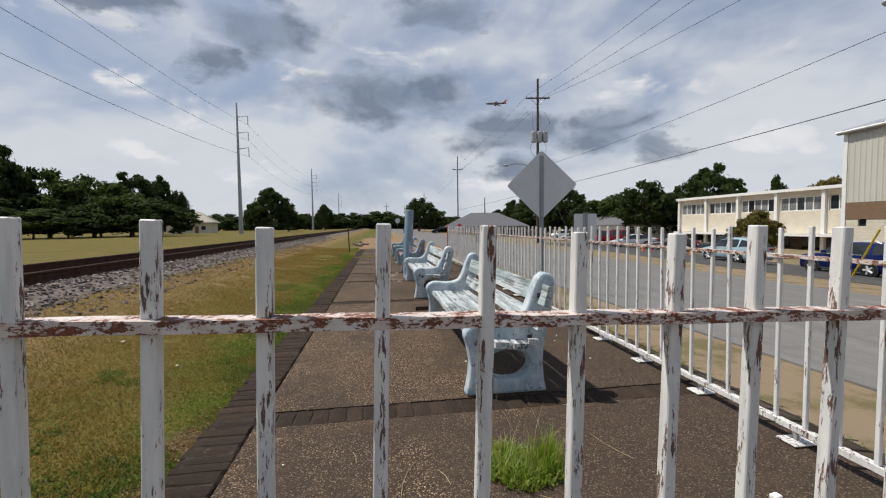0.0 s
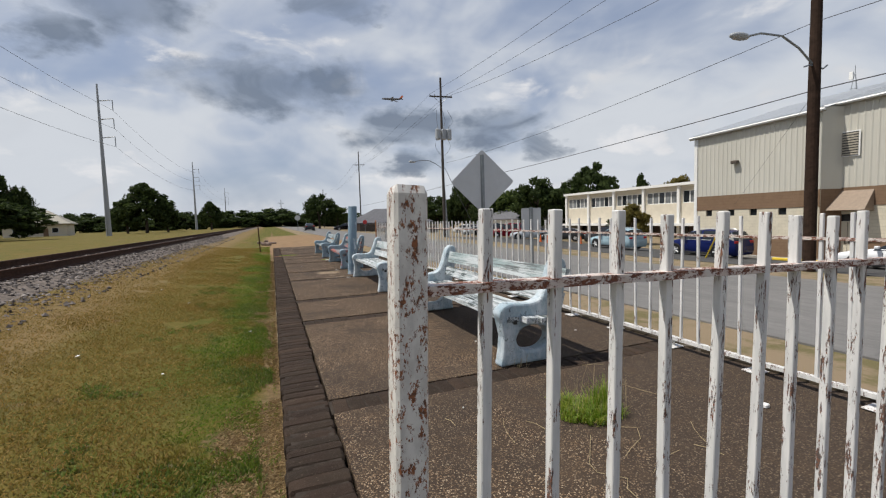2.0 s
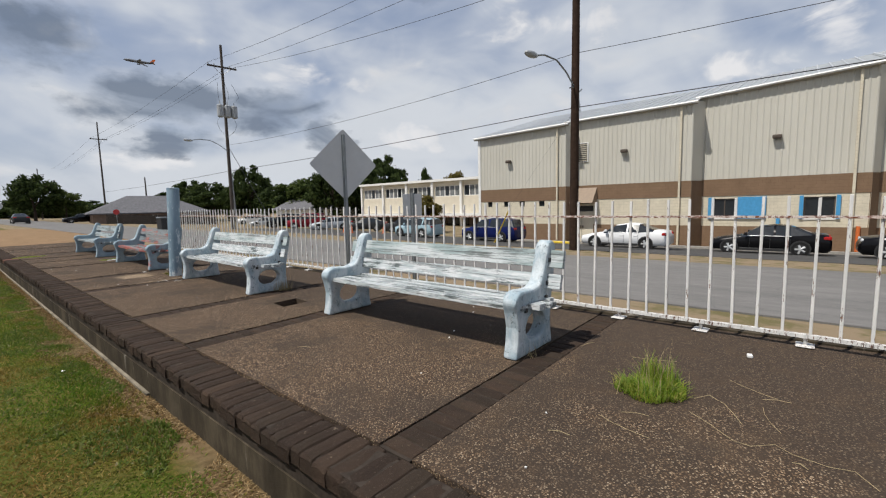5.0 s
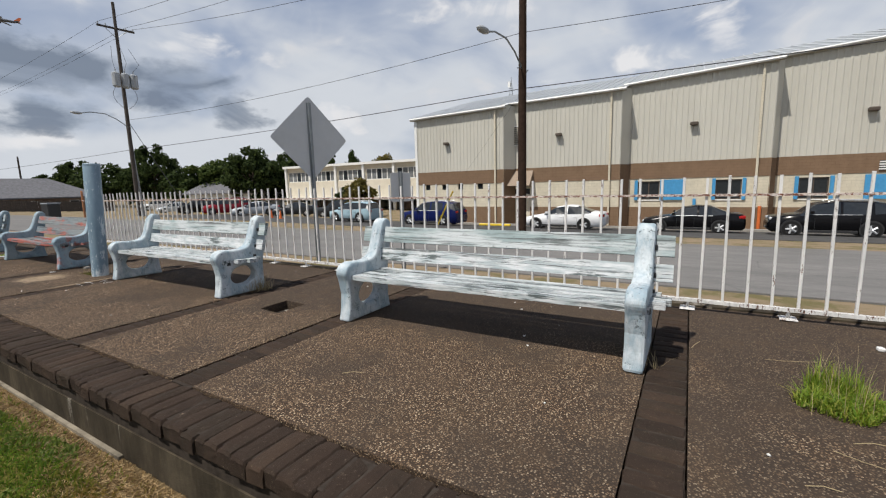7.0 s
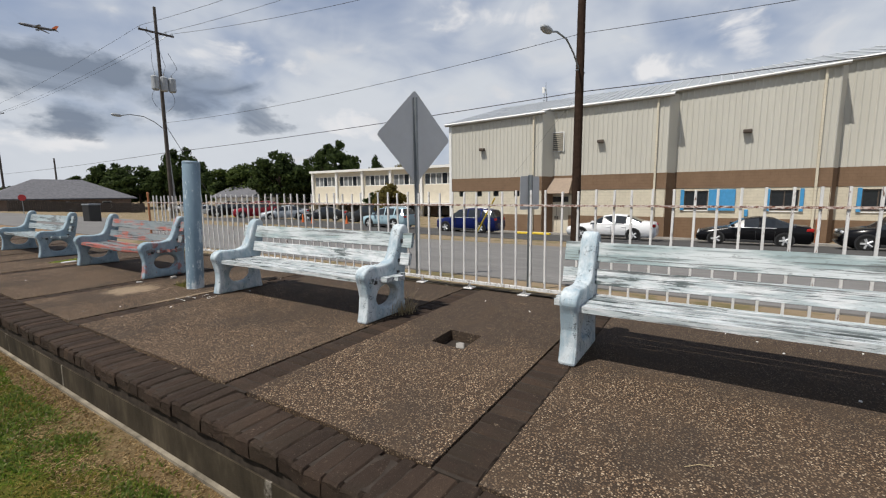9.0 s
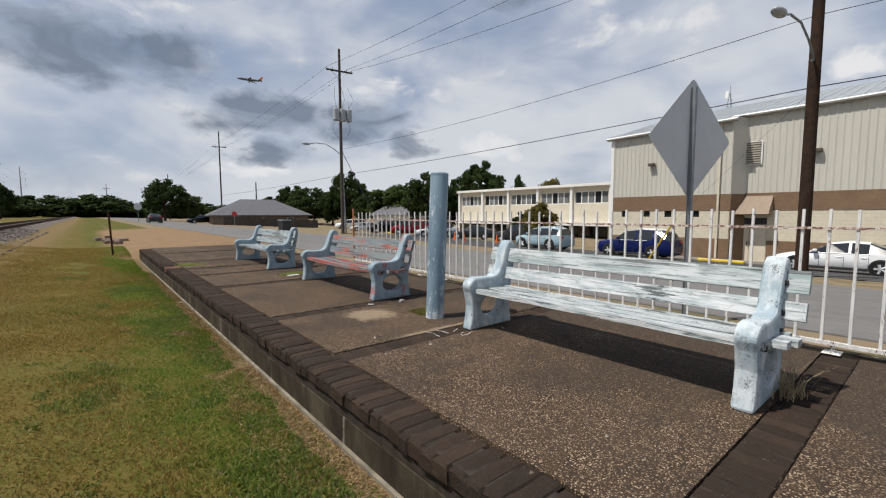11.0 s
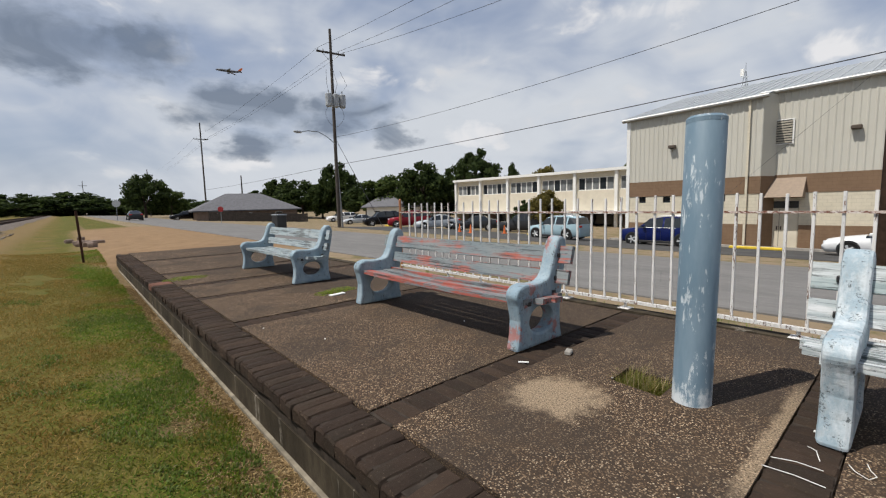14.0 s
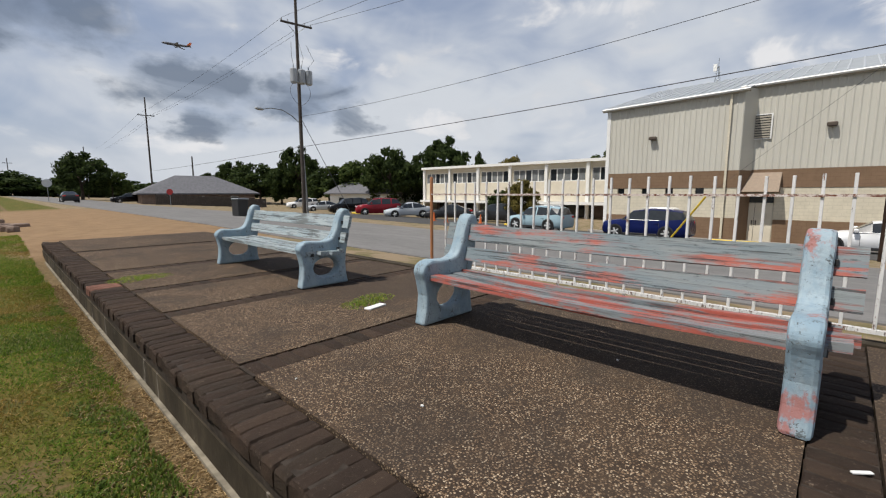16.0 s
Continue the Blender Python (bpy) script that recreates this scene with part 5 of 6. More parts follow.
fr, L = fence("fence", "rusting white picket fence across the platform end", (-0.332, -0.4514), (2.525, -0.4525), 0.15874, 0.03, [], 0.9985, 1.65, 0.0)
POST = [(0.0, 0.0325), (1.150, 0.0325), (1.168, 0.031), (1.180, 0.025), (1.184, 0.004)]


def round_post(parent, x, material, label, r=1.0, h=1.0):
    bm = bmesh.new(); rings = []
    for z, rr in POST: rings.append([bm.verts.new((x + rr * r * math.cos(2 * math.pi * k / 20), rr * r * math.sin(2 * math.pi * k / 20), z * h)) for k in range(20)])
    for r0, r1 in zip(rings, rings[1:]):
        for k in range(20): bm.faces.new((r0[k], r0[(k + 1) % 20], r1[(k + 1) % 20], r1[k]))
    bm.faces.new(rings[-1])
    part("post", bm, material, parent, label, True)


def square_post(parent, x, material, label, w=0.029, h=1.172):
    bm = box(x - w, -w, 0.0, x + w, w, h, 0.006)
    for v in bm.verts:
        if v.co.z > h - 0.001: v.co.z += 0.008 - 0.004 * noise.noise(v.co * 40)
        v.co += 0.0012 * noise.noise_vector(v.co * 22)
    part("post", bm, material, parent, label)


square_post(fr, 0.010, M["fence_post"], "peeling white corner post with rust")
square_post(fr, L, M["fence_post"], "peeling white corner post with rust")
fs_, L2 = fence("fence", "long white picket fence between platform and street", (2.52, -0.44), (2.84, 13.08), 0.158, 0.06, [0.5 + 0.66 * i for i in range(19)], 0.94, 0.0, 0.09)
round_post(fs_, L2, M["rust_post"], "orange rusted end post", 0.62, 0.98)

# ---- road signs behind the fence ----
ds = thing("warning_sign", "grey aluminium back of a diamond sign on a steel post", "road sign", pose(3.615, 6.73, 0, 0, 0, -16.5))
r = 0.655
pts = []
for i in range(4):
    a = math.pi / 2 * i
    for da in (-0.055, 0, 0.055): pts.append(((r - (0.03 if da else 0.012)) * math.cos(a + da), 1.868 + (r - (0.03 if da else 0.012)) * math.sin(a + da)))
part("plate", slab(pts, [], "y", 0.0, 0.004), M["sign_back"], ds)
def channel(x, y, z0, z1, parent, w=0.04):
    part("post", slab([(x - w, y - 0.003), (x - w, y), (x - w * 0.5, y), (x - w * 0.4, y - 0.03), (x + w * 0.4, y - 0.03), (x + w * 0.5, y), (x + w, y), (x + w, y - 0.003), (x + w * 0.5, y - 0.005), (x + w * 0.4, y - 0.036), (x - w * 0.4, y - 0.036), (x - w * 0.5, y - 0.005)], [], "z", z0, z1), M["galv"], parent, "galvanised channel post")
channel(0, -0.003, -0.4, 2.42, ds)
for z in (1.45, 2.25): part("bolt", tube([(0, -0.012, z), (0, -0.05, z)], 0.012, 6), M["galv"], ds)
ps = thing("parking_sign", "grey back of a small sign on a punched steel post", "road sign", pose(3.62, 5.0, 0, 0, 0, -24))
part("plate", slab([(-0.15, 0.86), (0.15, 0.86), (0.165, 0.875), (0.165, 1.255), (0.15, 1.27), (-0.15, 1.27), (-0.165, 1.255), (-0.165, 0.875)], [], "y", 0.0, 0.003), M["sign_back"], ps)
channel(0, -0.003, -0.4, 1.285, ps, 0.035)
for i in range(24): part("hole", tube([(0, -0.0405, 0.05 + 0.05 * i), (0, -0.037, 0.05 + 0.05 * i)], 0.006, 6), M["plastic_black"], ps)

# ---- weeds, litter and stones on the platform ----
def blades(name, label, spots, count, height, spread, material, seed, lean=0.5, width=0.004):
    g = random.Random(seed); vs, fs = [], []
    for cx, cy, cz in spots:
        for _ in range(count):
            a, d = g.random() * 6.283, spread * math.sqrt(g.random()); x, y = cx + d * math.cos(a), cy + d * math.sin(a)
            h = height * g.uniform(0.35, 1.1) * (1 - 0.5 * d / spread); t = g.random() * 6.283; l = lean * h * g.random()
            sx, sy = width * math.sin(t), -width * math.cos(t); ox, oy = l * math.cos(t), l * math.sin(t); k = len(vs)
            vs += [(x - sx, y - sy, cz), (x + sx, y + sy, cz), (x + sx * 0.7 + ox * 0.4, y + sy * 0.7 + oy * 0.4, cz + h * 0.6), (x - sx * 0.7 + ox * 0.4, y - sy * 0.7 + oy * 0.4, cz + h * 0.6), (x + ox, y + oy, cz + h)]
            fs += [(k, k + 1, k + 2, k + 3), (k + 3, k + 2, k + 4)]
    return tagged(part(name, raw(name, vs, fs, material), None), label, "weeds", kind="stuff")


blades("weed_clump", "bright green weeds growing from a platform crack", [(1.02, 0.74, 0), (1.10, 0.66, 0), (1.15, 0.76, 0), (1.07, 0.83, 0), (1.19, 0.68, 0)], 420, 0.085, 0.10, M["weed"], 5, 1.9, 0.0030)
blades("weed_clump", "taller feathery green shoots among the weeds", [(1.22, 0.70, 0), (1.26, 0.78, 0)], 170, 0.21, 0.075, M["weed"], 15, 0.7, 0.0022)
blades("seed_stalks", "thin straw seed stalks above the weeds", [(1.08, 0.78, 0), (1.20, 0.72, 0)], 22, 0.34, 0.17, M["straw"], 6, 0.9, 0.0010)
blades("weed_clump", "low green weeds filling the square planting hole", [(1.15, 8.44, -0.08), (1.20, 8.36, -0.08), (1.22, 8.48, -0.08), (1.12, 8.36, -0.08), (1.10, 8.52, -0.08), (1.26, 8.54, -0.08)], 620, 0.13, 0.07, M["moss"], 7, 1.3, 0.0035)
blades("seed_stalks", "fine reddish seed stalks over the planting hole", [(1.18, 8.45, -0.08)], 60, 0.32, 0.14, M["straw"], 8, 0.6, 0.0014)
blades("weed_clump", "low green patch of weeds on the platform", [(1.20, 12.28, 0), (1.36, 12.33, 0), (1.08, 12.24, 0)], 330, 0.024, 0.16, M["weed"], 9, 1.6)
blades("weed_clump", "low green patch of weeds near the platform edge", [(-0.05, 15.0, 0), (0.22, 15.05, 0), (0.08, 15.12, 0)], 330, 0.020, 0.19, M["weed"], 10, 1.6)
blades("dry_tuft", "dry straw tuft beside the bench foot", [(1.45, 5.40, 0), (1.52, 5.36, 0)], 60, 0.26, 0.09, M["straw"], 12, 1.2, 0.0024)
blades("dry_tuft", "dry straw tuft beside the bench foot", [(1.2, 1.55, 0)], 18, 0.16, 0.06, M["straw"], 13, 1.4, 0.002)
vgrass = random.Random(4)
blades("verge_grass", "thin grass tufts along the foot of the fence", [(2.62 + 0.024 * y + vgrass.uniform(0.05, 0.32), y, ground_z(2.75, y)) for y in [-0.5 + 0.17 * i for i in range(80)]], 26, 0.13, 0.12, M["grass"], 14, 1.0, 0.003)


def lump(name, x, y, z, sx, sy, sz, material, label, category, rz=0):
    bm = box(-sx, -sy, 0, sx, sy, 2 * sz, min(sx, sy, sz) * 0.35)
    bmesh.ops.subdivide_edges(bm, edges=bm.edges[:], cuts=1)
    for v in bm.verts: v.co += 0.25 * min(sx, sy, sz) * noise.noise_vector(v.co * 30 + Vector((x, y, 0)))
    o = part(name, bm, material, None); o.matrix_basis = pose(x, y, z, 0, 0, rz)
    return tagged(o, label, category)


M["paper"] = plain("white_litter", (0.72, 0.72, 0.70), 0.6)
lump("stone", 1.28, 9.0, 0.0, 0.035, 0.022, 0.015, M["kerb"], "small grey-brown stone lying on the platform", "stone", 20)
lump("litter", 0.93, 9.12, 0.002, 0.034, 0.008, 0.003, M["paper"], "white scrap of litter on the brick band", "litter", -50)
lump("litter", 1.13, 12.07, 0.002, 0.10, 0.035, 0.006, M["paper"], "flat white scrap of litter by the weeds", "litter", 10)
lump("litter", 2.05, 0.35, 0.0, 0.02, 0.016, 0.012, M["paper"], "small white pebble of litter by the fence", "litter", 10)
for i in range(30):
    g = random.Random(100 + i)
    lump("chip", g.uniform(-0.1, 2.4), g.uniform(-0.2, 13), 0.0, g.uniform(0.003, 0.008), g.uniform(0.003, 0.007), 0.003, M["paper"] if i % 3 else M["kerb"], "tiny pale chip of paint on the platform", "chip", g.uniform(0, 360))
for i in range(5):
    g = random.Random(300 + i); x, y = g.uniform(-2.6, -0.75), g.uniform(0.5, 9)
    lump("litter", x, y, ground_z(x, y) + 0.02, g.uniform(0.012, 0.028), g.uniform(0.008, 0.014), 0.002, M["paper"], "small white scrap of paper in the grass", "litter", g.uniform(0, 360))
part_stick = [(1.45, 0.30, 60), (1.1, 0.2, 20), (0.6, 0.75, 75), (1.62, 0.85, 110)]
for x, y, rz in part_stick:
    o = part("straw_stalk", tube([(-0.14, 0, 0.004), (-0.05, 0.012, 0.007), (0.04, 0.008, 0.006), (0.13, -0.012, 0.004)], 0.0011, 5), M["straw"], None); o.matrix_basis = pose(x, y, 0, 0, 0, rz)
    tagged(o, "thin dry straw stalk lying on the platform", "straw")
lump("brick_rubble", 1.16, 4.60, -0.09, 0.05, 0.03, 0.02, M["kerb"], "broken lump of mortar in the square hole", "rubble", 30)

# ---- stake, mound and far street furniture ----
st = thing("stake", "thin rusty steel stake in the grass", "stake", pose(-0.96, 21.9, ground_z(-0.96, 21.9), 0, -2, 0))
part("rod", tube([(0, 0, -0.2), (0, 0, 1.35)], 0.028, 8), M["rail_steel"], st)
for i in range(9):
    g = random.Random(40 + i); x, y = -0.7 + g.uniform(-0.5, 0.5), 28 + g.uniform(-1.2, 5)
    lump("brick_rubble", x, y, ground_z(x, y) - 0.01, g.uniform(0.1, 0.3), g.uniform(0.08, 0.2), g.uniform(0.05, 0.1), M["house_brick"], "heap of broken brick and soil by the verge", "rubble", g.uniform(0, 360))
M["red_sign"] = plain("red_sign_face", (0.45, 0.03, 0.03), 0.5)


def post_sign(x, y, h, r, sides, material, label, rz):
    e = thing("road_sign", label, "road sign", pose(x, y, ground_z(x, y), 0, 0, rz))
    part("post", tube([(0, 0.03, -0.2), (0, 0.03, h + r * 0.6)], 0.035, 8), M["galv"], e)
    part("plate", slab([(r * math.cos(6.283 * (k + 0.5) / sides), h + r * math.sin(6.283 * (k + 0.5) / sides)) for k in range(sides)], [], "y", -0.006, 0.0), material, e)


post_sign(13.6, 66, 1.75, 0.35, 8, M["red_sign"], "red octagonal stop sign on a post", -20)
post_sign(4.6, 84, 2.4, 0.5, 20, M["sign_back"], "round grey railway warning sign on a post", 0)
bin_ = thing("waste_bin", "dark square waste bin by the street", "waste bin", pose(9.6, 36.2, ground_z(9.6, 36.2), 0, 0, 10))
part("body", box(-0.34, -0.34, 0, 0.34, 0.34, 1.02, 0.03), M["plastic_black"], bin_)
part("lid", box(-0.37, -0.37, 1.02, 0.37, 0.37, 1.12, 0.03), M["galv"], bin_)
for x, y in ((23.8, 33.5), (26.2, 30.6), (23.2, 31.6)):
    c = thing("traffic_cone", "small orange traffic cone on the lot", "cone", pose(x, y, ground_z(x, y) + 0.02))
    M.setdefault("orange", plain("orange_plastic", (0.62, 0.13, 0.02), 0.5))
    part("base", box(-0.17, -0.17, 0, 0.17, 0.17, 0.03), M["orange"], c); part("cone", tube([(0, 0, 0.03), (0, 0, 0.7)], [0.13, 0.03], 12), M["orange"], c)


# ---- cars ----
SEDAN = [(0.0, 0.52, 0.50, 0.70, 0.0), (0.03, 0.72, 0.66, 0.86, 0.0), (0.12, 0.82, 0.74, 0.90, 0.0), (0.29, 0.94, 0.86, 0.91, 0.0), (0.43, 1.36, 0.91, 0.91, 0.60), (0.555, 1.45, 0.92, 0.91, 0.62), (0.575, 1.45, 0.92, 0.91, 0.62), (0.69, 1.40, 0.94, 0.91, 0.60), (0.85, 1.08, 1.00, 0.90, 0.0), (0.97, 1.03, 0.96, 0.84, 0.0), (1.0, 0.78, 0.72, 0.74, 0.0)]
SUV = [(0.0, 0.66, 0.62, 0.70, 0.0), (0.03, 0.95, 0.86, 0.87, 0.0), (0.20, 1.07, 0.99, 0.92, 0.0), (0.25, 1.10, 1.02, 0.92, 0.0), (0.37, 1.58, 1.05, 0.92, 0.66), (0.545, 1.69, 1.06, 0.92, 0.68), (0.565, 1.69, 1.06, 0.92, 0.68), (0.76, 1.67, 1.10, 0.92, 0.67), (0.785, 1.66, 1.10, 0.92, 0.67), (0.92, 1.58, 1.16, 0.90, 0.62), (0.985, 1.12, 1.05, 0.88, 0.0), (1.0, 0.75, 0.70, 0.82, 0.0)]


def car(kind, paint, label, x, y, heading, length, name="car", scale_z=1.0, wheel_x=(0.185, 0.77)):
    st = SEDAN if kind == "sedan" else SUV
    e = thing(name, label, "car", pose(x, y, ground_z(x, y) + 0.02, 0, 0, heading), "parked cars")
    rings = []
    for u, zt, zb, wb, wr in st:
        X = (0.5 - u) * length; z0 = 0.2 if 0.02 < u < 0.99 else 0.32; zt *= scale_z; zb *= scale_z
        if wr == 0.0: top = [(wb * 0.97, zb), (wb * 0.82, zt - 0.015), (wb * 0.5, zt)]
        else: top = [(wb * 0.965, zb), (wr, zt - 0.05), (wr * 0.8, zt)]
        half = [(wb * 0.86, z0), (wb * 0.985, z0 + 0.14), (wb, (z0 + zb) / 2 + 0.08)] + top
        rings.append([(X, -w_, z_) for w_, z_ in half] + [(X, w_, z_) for w_, z_ in reversed(half)])
    n_ = len(rings[0]); vs = [v for r in rings for v in r]; body, glass = [], []
    for i in range(len(rings) - 1):
        a, b2 = st[i], st[i + 1]
        for k in range(n_):
            f = (i * n_ + k, i * n_ + (k + 1) % n_, (i + 1) * n_ + (k + 1) % n_, (i + 1) * n_ + k)
            cabin = a[4] + b2[4] > 0; pillar = b2[0] - a[0] < 0.03
            screen = k in (4, 5, 6) and (a[4] == 0 or b2[4] == 0)
            (glass if cabin and not pillar and (k == 3 or k == 7 or screen) else body).append(f)
    body += [tuple(range(n_))[::-1], tuple((len(rings) - 1) * n_ + k for k in range(n_))]
    part("body", raw("body", vs, body, paint, True), None, e)
    for f in glass:
        part("window", raw("window", [vs[v] for v in f], [(0, 1, 2, 3)], M["glass_dark"]), None, e)
    R = 0.335 if kind == "sedan" else 0.36
    w = st[4][3]
    for u in wheel_x:
        for s in (-1, 1):
            X = (0.5 - u) * length
            wh = part("wheel", tube([(X, s * (w - 0.20), R), (X, s * (w + 0.01), R)], R, 24), M["rubber"], e)
            part("arch", tube([(X, s * (w - 0.22), R + 0.02), (X, s * (w + 0.002), R + 0.02)], R + 0.055, 24), M["plastic_black"], e)
            rim = part("rim", tube([(X, s * (w - 0.02), R), (X, s * (w + 0.014), R)], R * 0.70, 20), M["plastic_black"], wh)
            for k in range(5):
                a = 6.283 * k / 5
                part("spoke", tube([(X, s * (w + 0.018), R), (X + R * 0.62 * math.cos(a), s * (w + 0.018), R + R * 0.62 * math.sin(a))], 0.048, 5), M["rim"], wh)
    if x < 30 and y < 30:
        for s in (-1, 1):
            part("sill", box((0.5 - wheel_x[1]) * length + R + 0.08, s * (w - 0.01) - 0.02, 0.2, (0.5 - wheel_x[0]) * length - R - 0.08, s * (w - 0.01) + 0.02, 0.33, 0.01), M["plastic_black"], e)
            belt = st[5][2] * scale_z
            for u in (0.36, 0.53, 0.69): part("door_seam", box((0.5 - u) * length - 0.006, s * w - 0.006, 0.34, (0.5 - u) * length + 0.006, s * w + 0.003, belt - 0.12), M["plastic_black"], e)
            for u in (0.50, 0.66): part("door_handle", box((0.5 - u) * length - 0.09, s * w - 0.03, belt - 0.17, (0.5 - u) * length + 0.09, s * w + 0.018, belt - 0.13, 0.008), paint, e)
            part("belt_trim", tube([((0.5 - u) * length, s * (w * 0.967 + 0.006), belt + 0.012) for u in (0.34, 0.5, 0.7)], 0.012, 5), M["rim"], e)
            if kind == "suv": part("roof_rail", tube([((0.5 - u) * length, s * 0.52, st[6][1] * scale_z + dz) for u, dz in ((0.46, -0.02), (0.5, 0.05), (0.78, 0.04), (0.82, -0.03))], 0.018, 5), M["rim"], e)
    for s in (-1, 1):
        za = st[1][1] * scale_z
        part("headlight", box(length / 2 - 0.34, s * 0.58 - 0.15, za - 0.16, length / 2 - 0.05, s * 0.58 + 0.17, za - 0.03, 0.03), M["lamp_clear"], e)
        zr = st[-2][1] * scale_z
        part("tail_light", box(-length / 2 + 0.02, s * 0.66 - 0.16, zr - 0.24, -length / 2 + 0.32, s * 0.66 + 0.19, zr - 0.08, 0.03), M["lamp_red"], e)
        part("mirror", box((0.5 - 0.33) * length - 0.08, s * (w + 0.10) - 0.09, st[3][1] * scale_z + 0.02, (0.5 - 0.33) * length + 0.08, s * (w + 0.10) + 0.09, st[3][1] * scale_z + 0.15, 0.03), paint, e)
    return e


def car_paint(name, c, metal=0.0):
    m = plain(name, c, 0.22, metal, vary=0.03, scale=1.0)
    m.node_tree.nodes["Principled BSDF"].inputs["Specular IOR Level"].default_value = 0.22
    return m


CP = {k: car_paint("paint_" + k, c) for k, c in (("white", (0.74, 0.75, 0.76)), ("black", (0.005, 0.005, 0.006)), ("blue", (0.006, 0.012, 0.075)), ("silver", (0.42, 0.45, 0.48)), ("ice", (0.30, 0.42, 0.48)), ("red", (0.20, 0.012, 0.02)), ("dark", (0.03, 0.032, 0.035)))}
car("sedan", CP["white"], "white four-door sedan parked by the hall", 24.75, 7.95, 90, 4.85)
car("sedan", CP["black"], "black four-door sedan parked by the hall", 25.2, 1.3, 90, 4.75)
car("suv", CP["black"], "black crossover wagon parked by the hall", 25.0, -4.3, 90, 4.75, "suv", 0.97)
car("suv", CP["blue"], "dark blue compact SUV parked by the kerb", 25.1, 17.5, 90, 4.7, "suv")
car("suv", CP["ice"], "pale ice-blue small hatchback on the lot", 24.0, 23.9, 90, 4.1, "hatchback", 0.92)
car("suv", CP["dark"], "dark SUV parked near the school wing", 32.0, 33.2, 120, 4.7, "suv", 1.05)
car("sedan", CP["dark"], "dark sedan parked on the far lot", 29.6, 37.2, 130, 4.7)
car("sedan", CP["silver"], "silver sedan parked on the far lot", 27.4, 40.6, 150, 4.7)
car("suv", CP["red"], "dark red SUV parked on the far lot", 27.3, 45.2, 150, 4.7, "suv", 1.05)
car("suv", CP["black"], "black SUV parked on the far lot", 28.2, 51.8, 160, 4.7, "suv", 1.05)
car("sedan", CP["silver"], "pale silver car parked on the far lot", 31.2, 62.5, 160, 4.6)
car("suv", CP["white"], "white pickup parked beyond the street", 37.0, 78.5, 165, 5.4, "pickup", 1.02)
car("suv", CP["black"], "black pickup parked by the brick house", 15.6, 96, 180, 5.4, "pickup", 0.98)
car("sedan", CP["dark"], "dark car standing far along the street", 6.8, 86, 90, 4.6)

# ---- kerb paint, bumpers and gate arm by the hall ----
for y0, y1 in ((12.2, 14.6), (-9.5, -8.2), (26.8, 28.6), (47.2, 49.0)):
    tagged(part("kerb_block", box(26.6, y0, ground_z(26.6, y0) + 0.01, 26.85, y1, ground_z(26.6, y0) + 0.16, 0.03), M["yellow"], None), "yellow painted concrete parking kerb", "kerb")
ga = thing("guy_guard", "yellow plastic guard on a slanting pole stay", "pole stay", pose(0, 0, 0))
part("guard", tube([(22.4, 15.6, ground_z(22.4, 15.6)), (21.5, 13.9, 0.75)], 0.045, 6), M["yellow"], ga)
part("cable", tube([(21.5, 13.9, 0.75), (17.72, 8.2, 5.2)], 0.005, 4), M["wire"], ga)
# ---- dry runners, twigs and pale scratches on the platform ----
def strand(name, label, pts, r, m, category):
    q = [Vector((x, y, 0.004 + 0.006 * (i % 2))) for i, (x, y) in enumerate(pts)]
    tagged(part(name, tube(q, r, 5), m, None), label, category)


strand("dry_runner", "dead straw-coloured runner lying on the platform", [(1.13, 0.53), (1.21, 0.47), (1.15, 0.39), (1.04, 0.34), (0.96, 0.30)], 0.0014, M["straw"], "plant")
strand("dry_runner", "long dead runner trailing over the platform", [(0.95, 0.52), (0.86, 0.42), (0.77, 0.32), (0.75, 0.25), (0.84, 0.17), (0.78, 0.11), (0.77, 0.0), (0.78, -0.08), (0.69, -0.14)], 0.0012, M["straw"], "plant")
for a, b in (((0.35, 1.01), (0.37, 0.91)), ((1.33, 0.24), (1.37, 0.12)), ((0.74, 0.79), (0.78, 0.67)), ((0.72, 0.11), (0.70, 0.06)), ((1.6, 1.35), (1.75, 1.3)), ((0.3, 3.1), (0.36, 3.0))):
    strand("twig", "short dry twig on the platform", [a, ((a[0] + b[0]) / 2 + 0.006, (a[1] + b[1]) / 2), b], 0.0015, M["straw"], "twig")
for pts in ([(0.95, 7.55), (0.90, 7.53), (0.88, 7.49), (0.91, 7.47), (0.96, 7.49), (0.99, 7.50)], [(1.0, 7.68), (0.97, 7.65), (0.90, 7.63)], [(0.80, 7.77), (0.82, 7.69), (0.83, 7.61)], [(0.71, 7.78), (0.71, 7.68), (0.71, 7.59)]):
    strand("chalk_line", "thin white chalk scrawl on the dark bricks", pts, 0.0017, M["paper"], "chalk mark")

# ---- roof mast and airliner ----
mast = thing("roof_mast", "small lattice antenna mast on the hall roof", "antenna", pose(41.9, 17.9, 9.2) @ Matrix.Scale(0.72, 4))
for a in (0, 2.1, 4.2): part("leg", tube([(0.5 * math.cos(a), 0.5 * math.sin(a), 0), (0.06 * math.cos(a), 0.06 * math.sin(a), 3.0)], 0.03, 5), M["galv"], mast)
for z in (0.7, 1.5, 2.3): part("ring", tube([(0.4 * math.cos(a), 0.4 * math.sin(a), z) for a in [0, 2.1, 4.2, 6.28]], 0.02, 4), M["galv"], mast)
part("antenna", box(-0.1, 0.15, 2.5, 0.1, 0.5, 3.3), M["trim_white"], mast)
part("rod", tube([(0, 0, 2.8), (0, 0, 3.9)], 0.03, 5), M["galv"], mast)
az, el, dd = radians(16.0), radians(15.6), 900.0
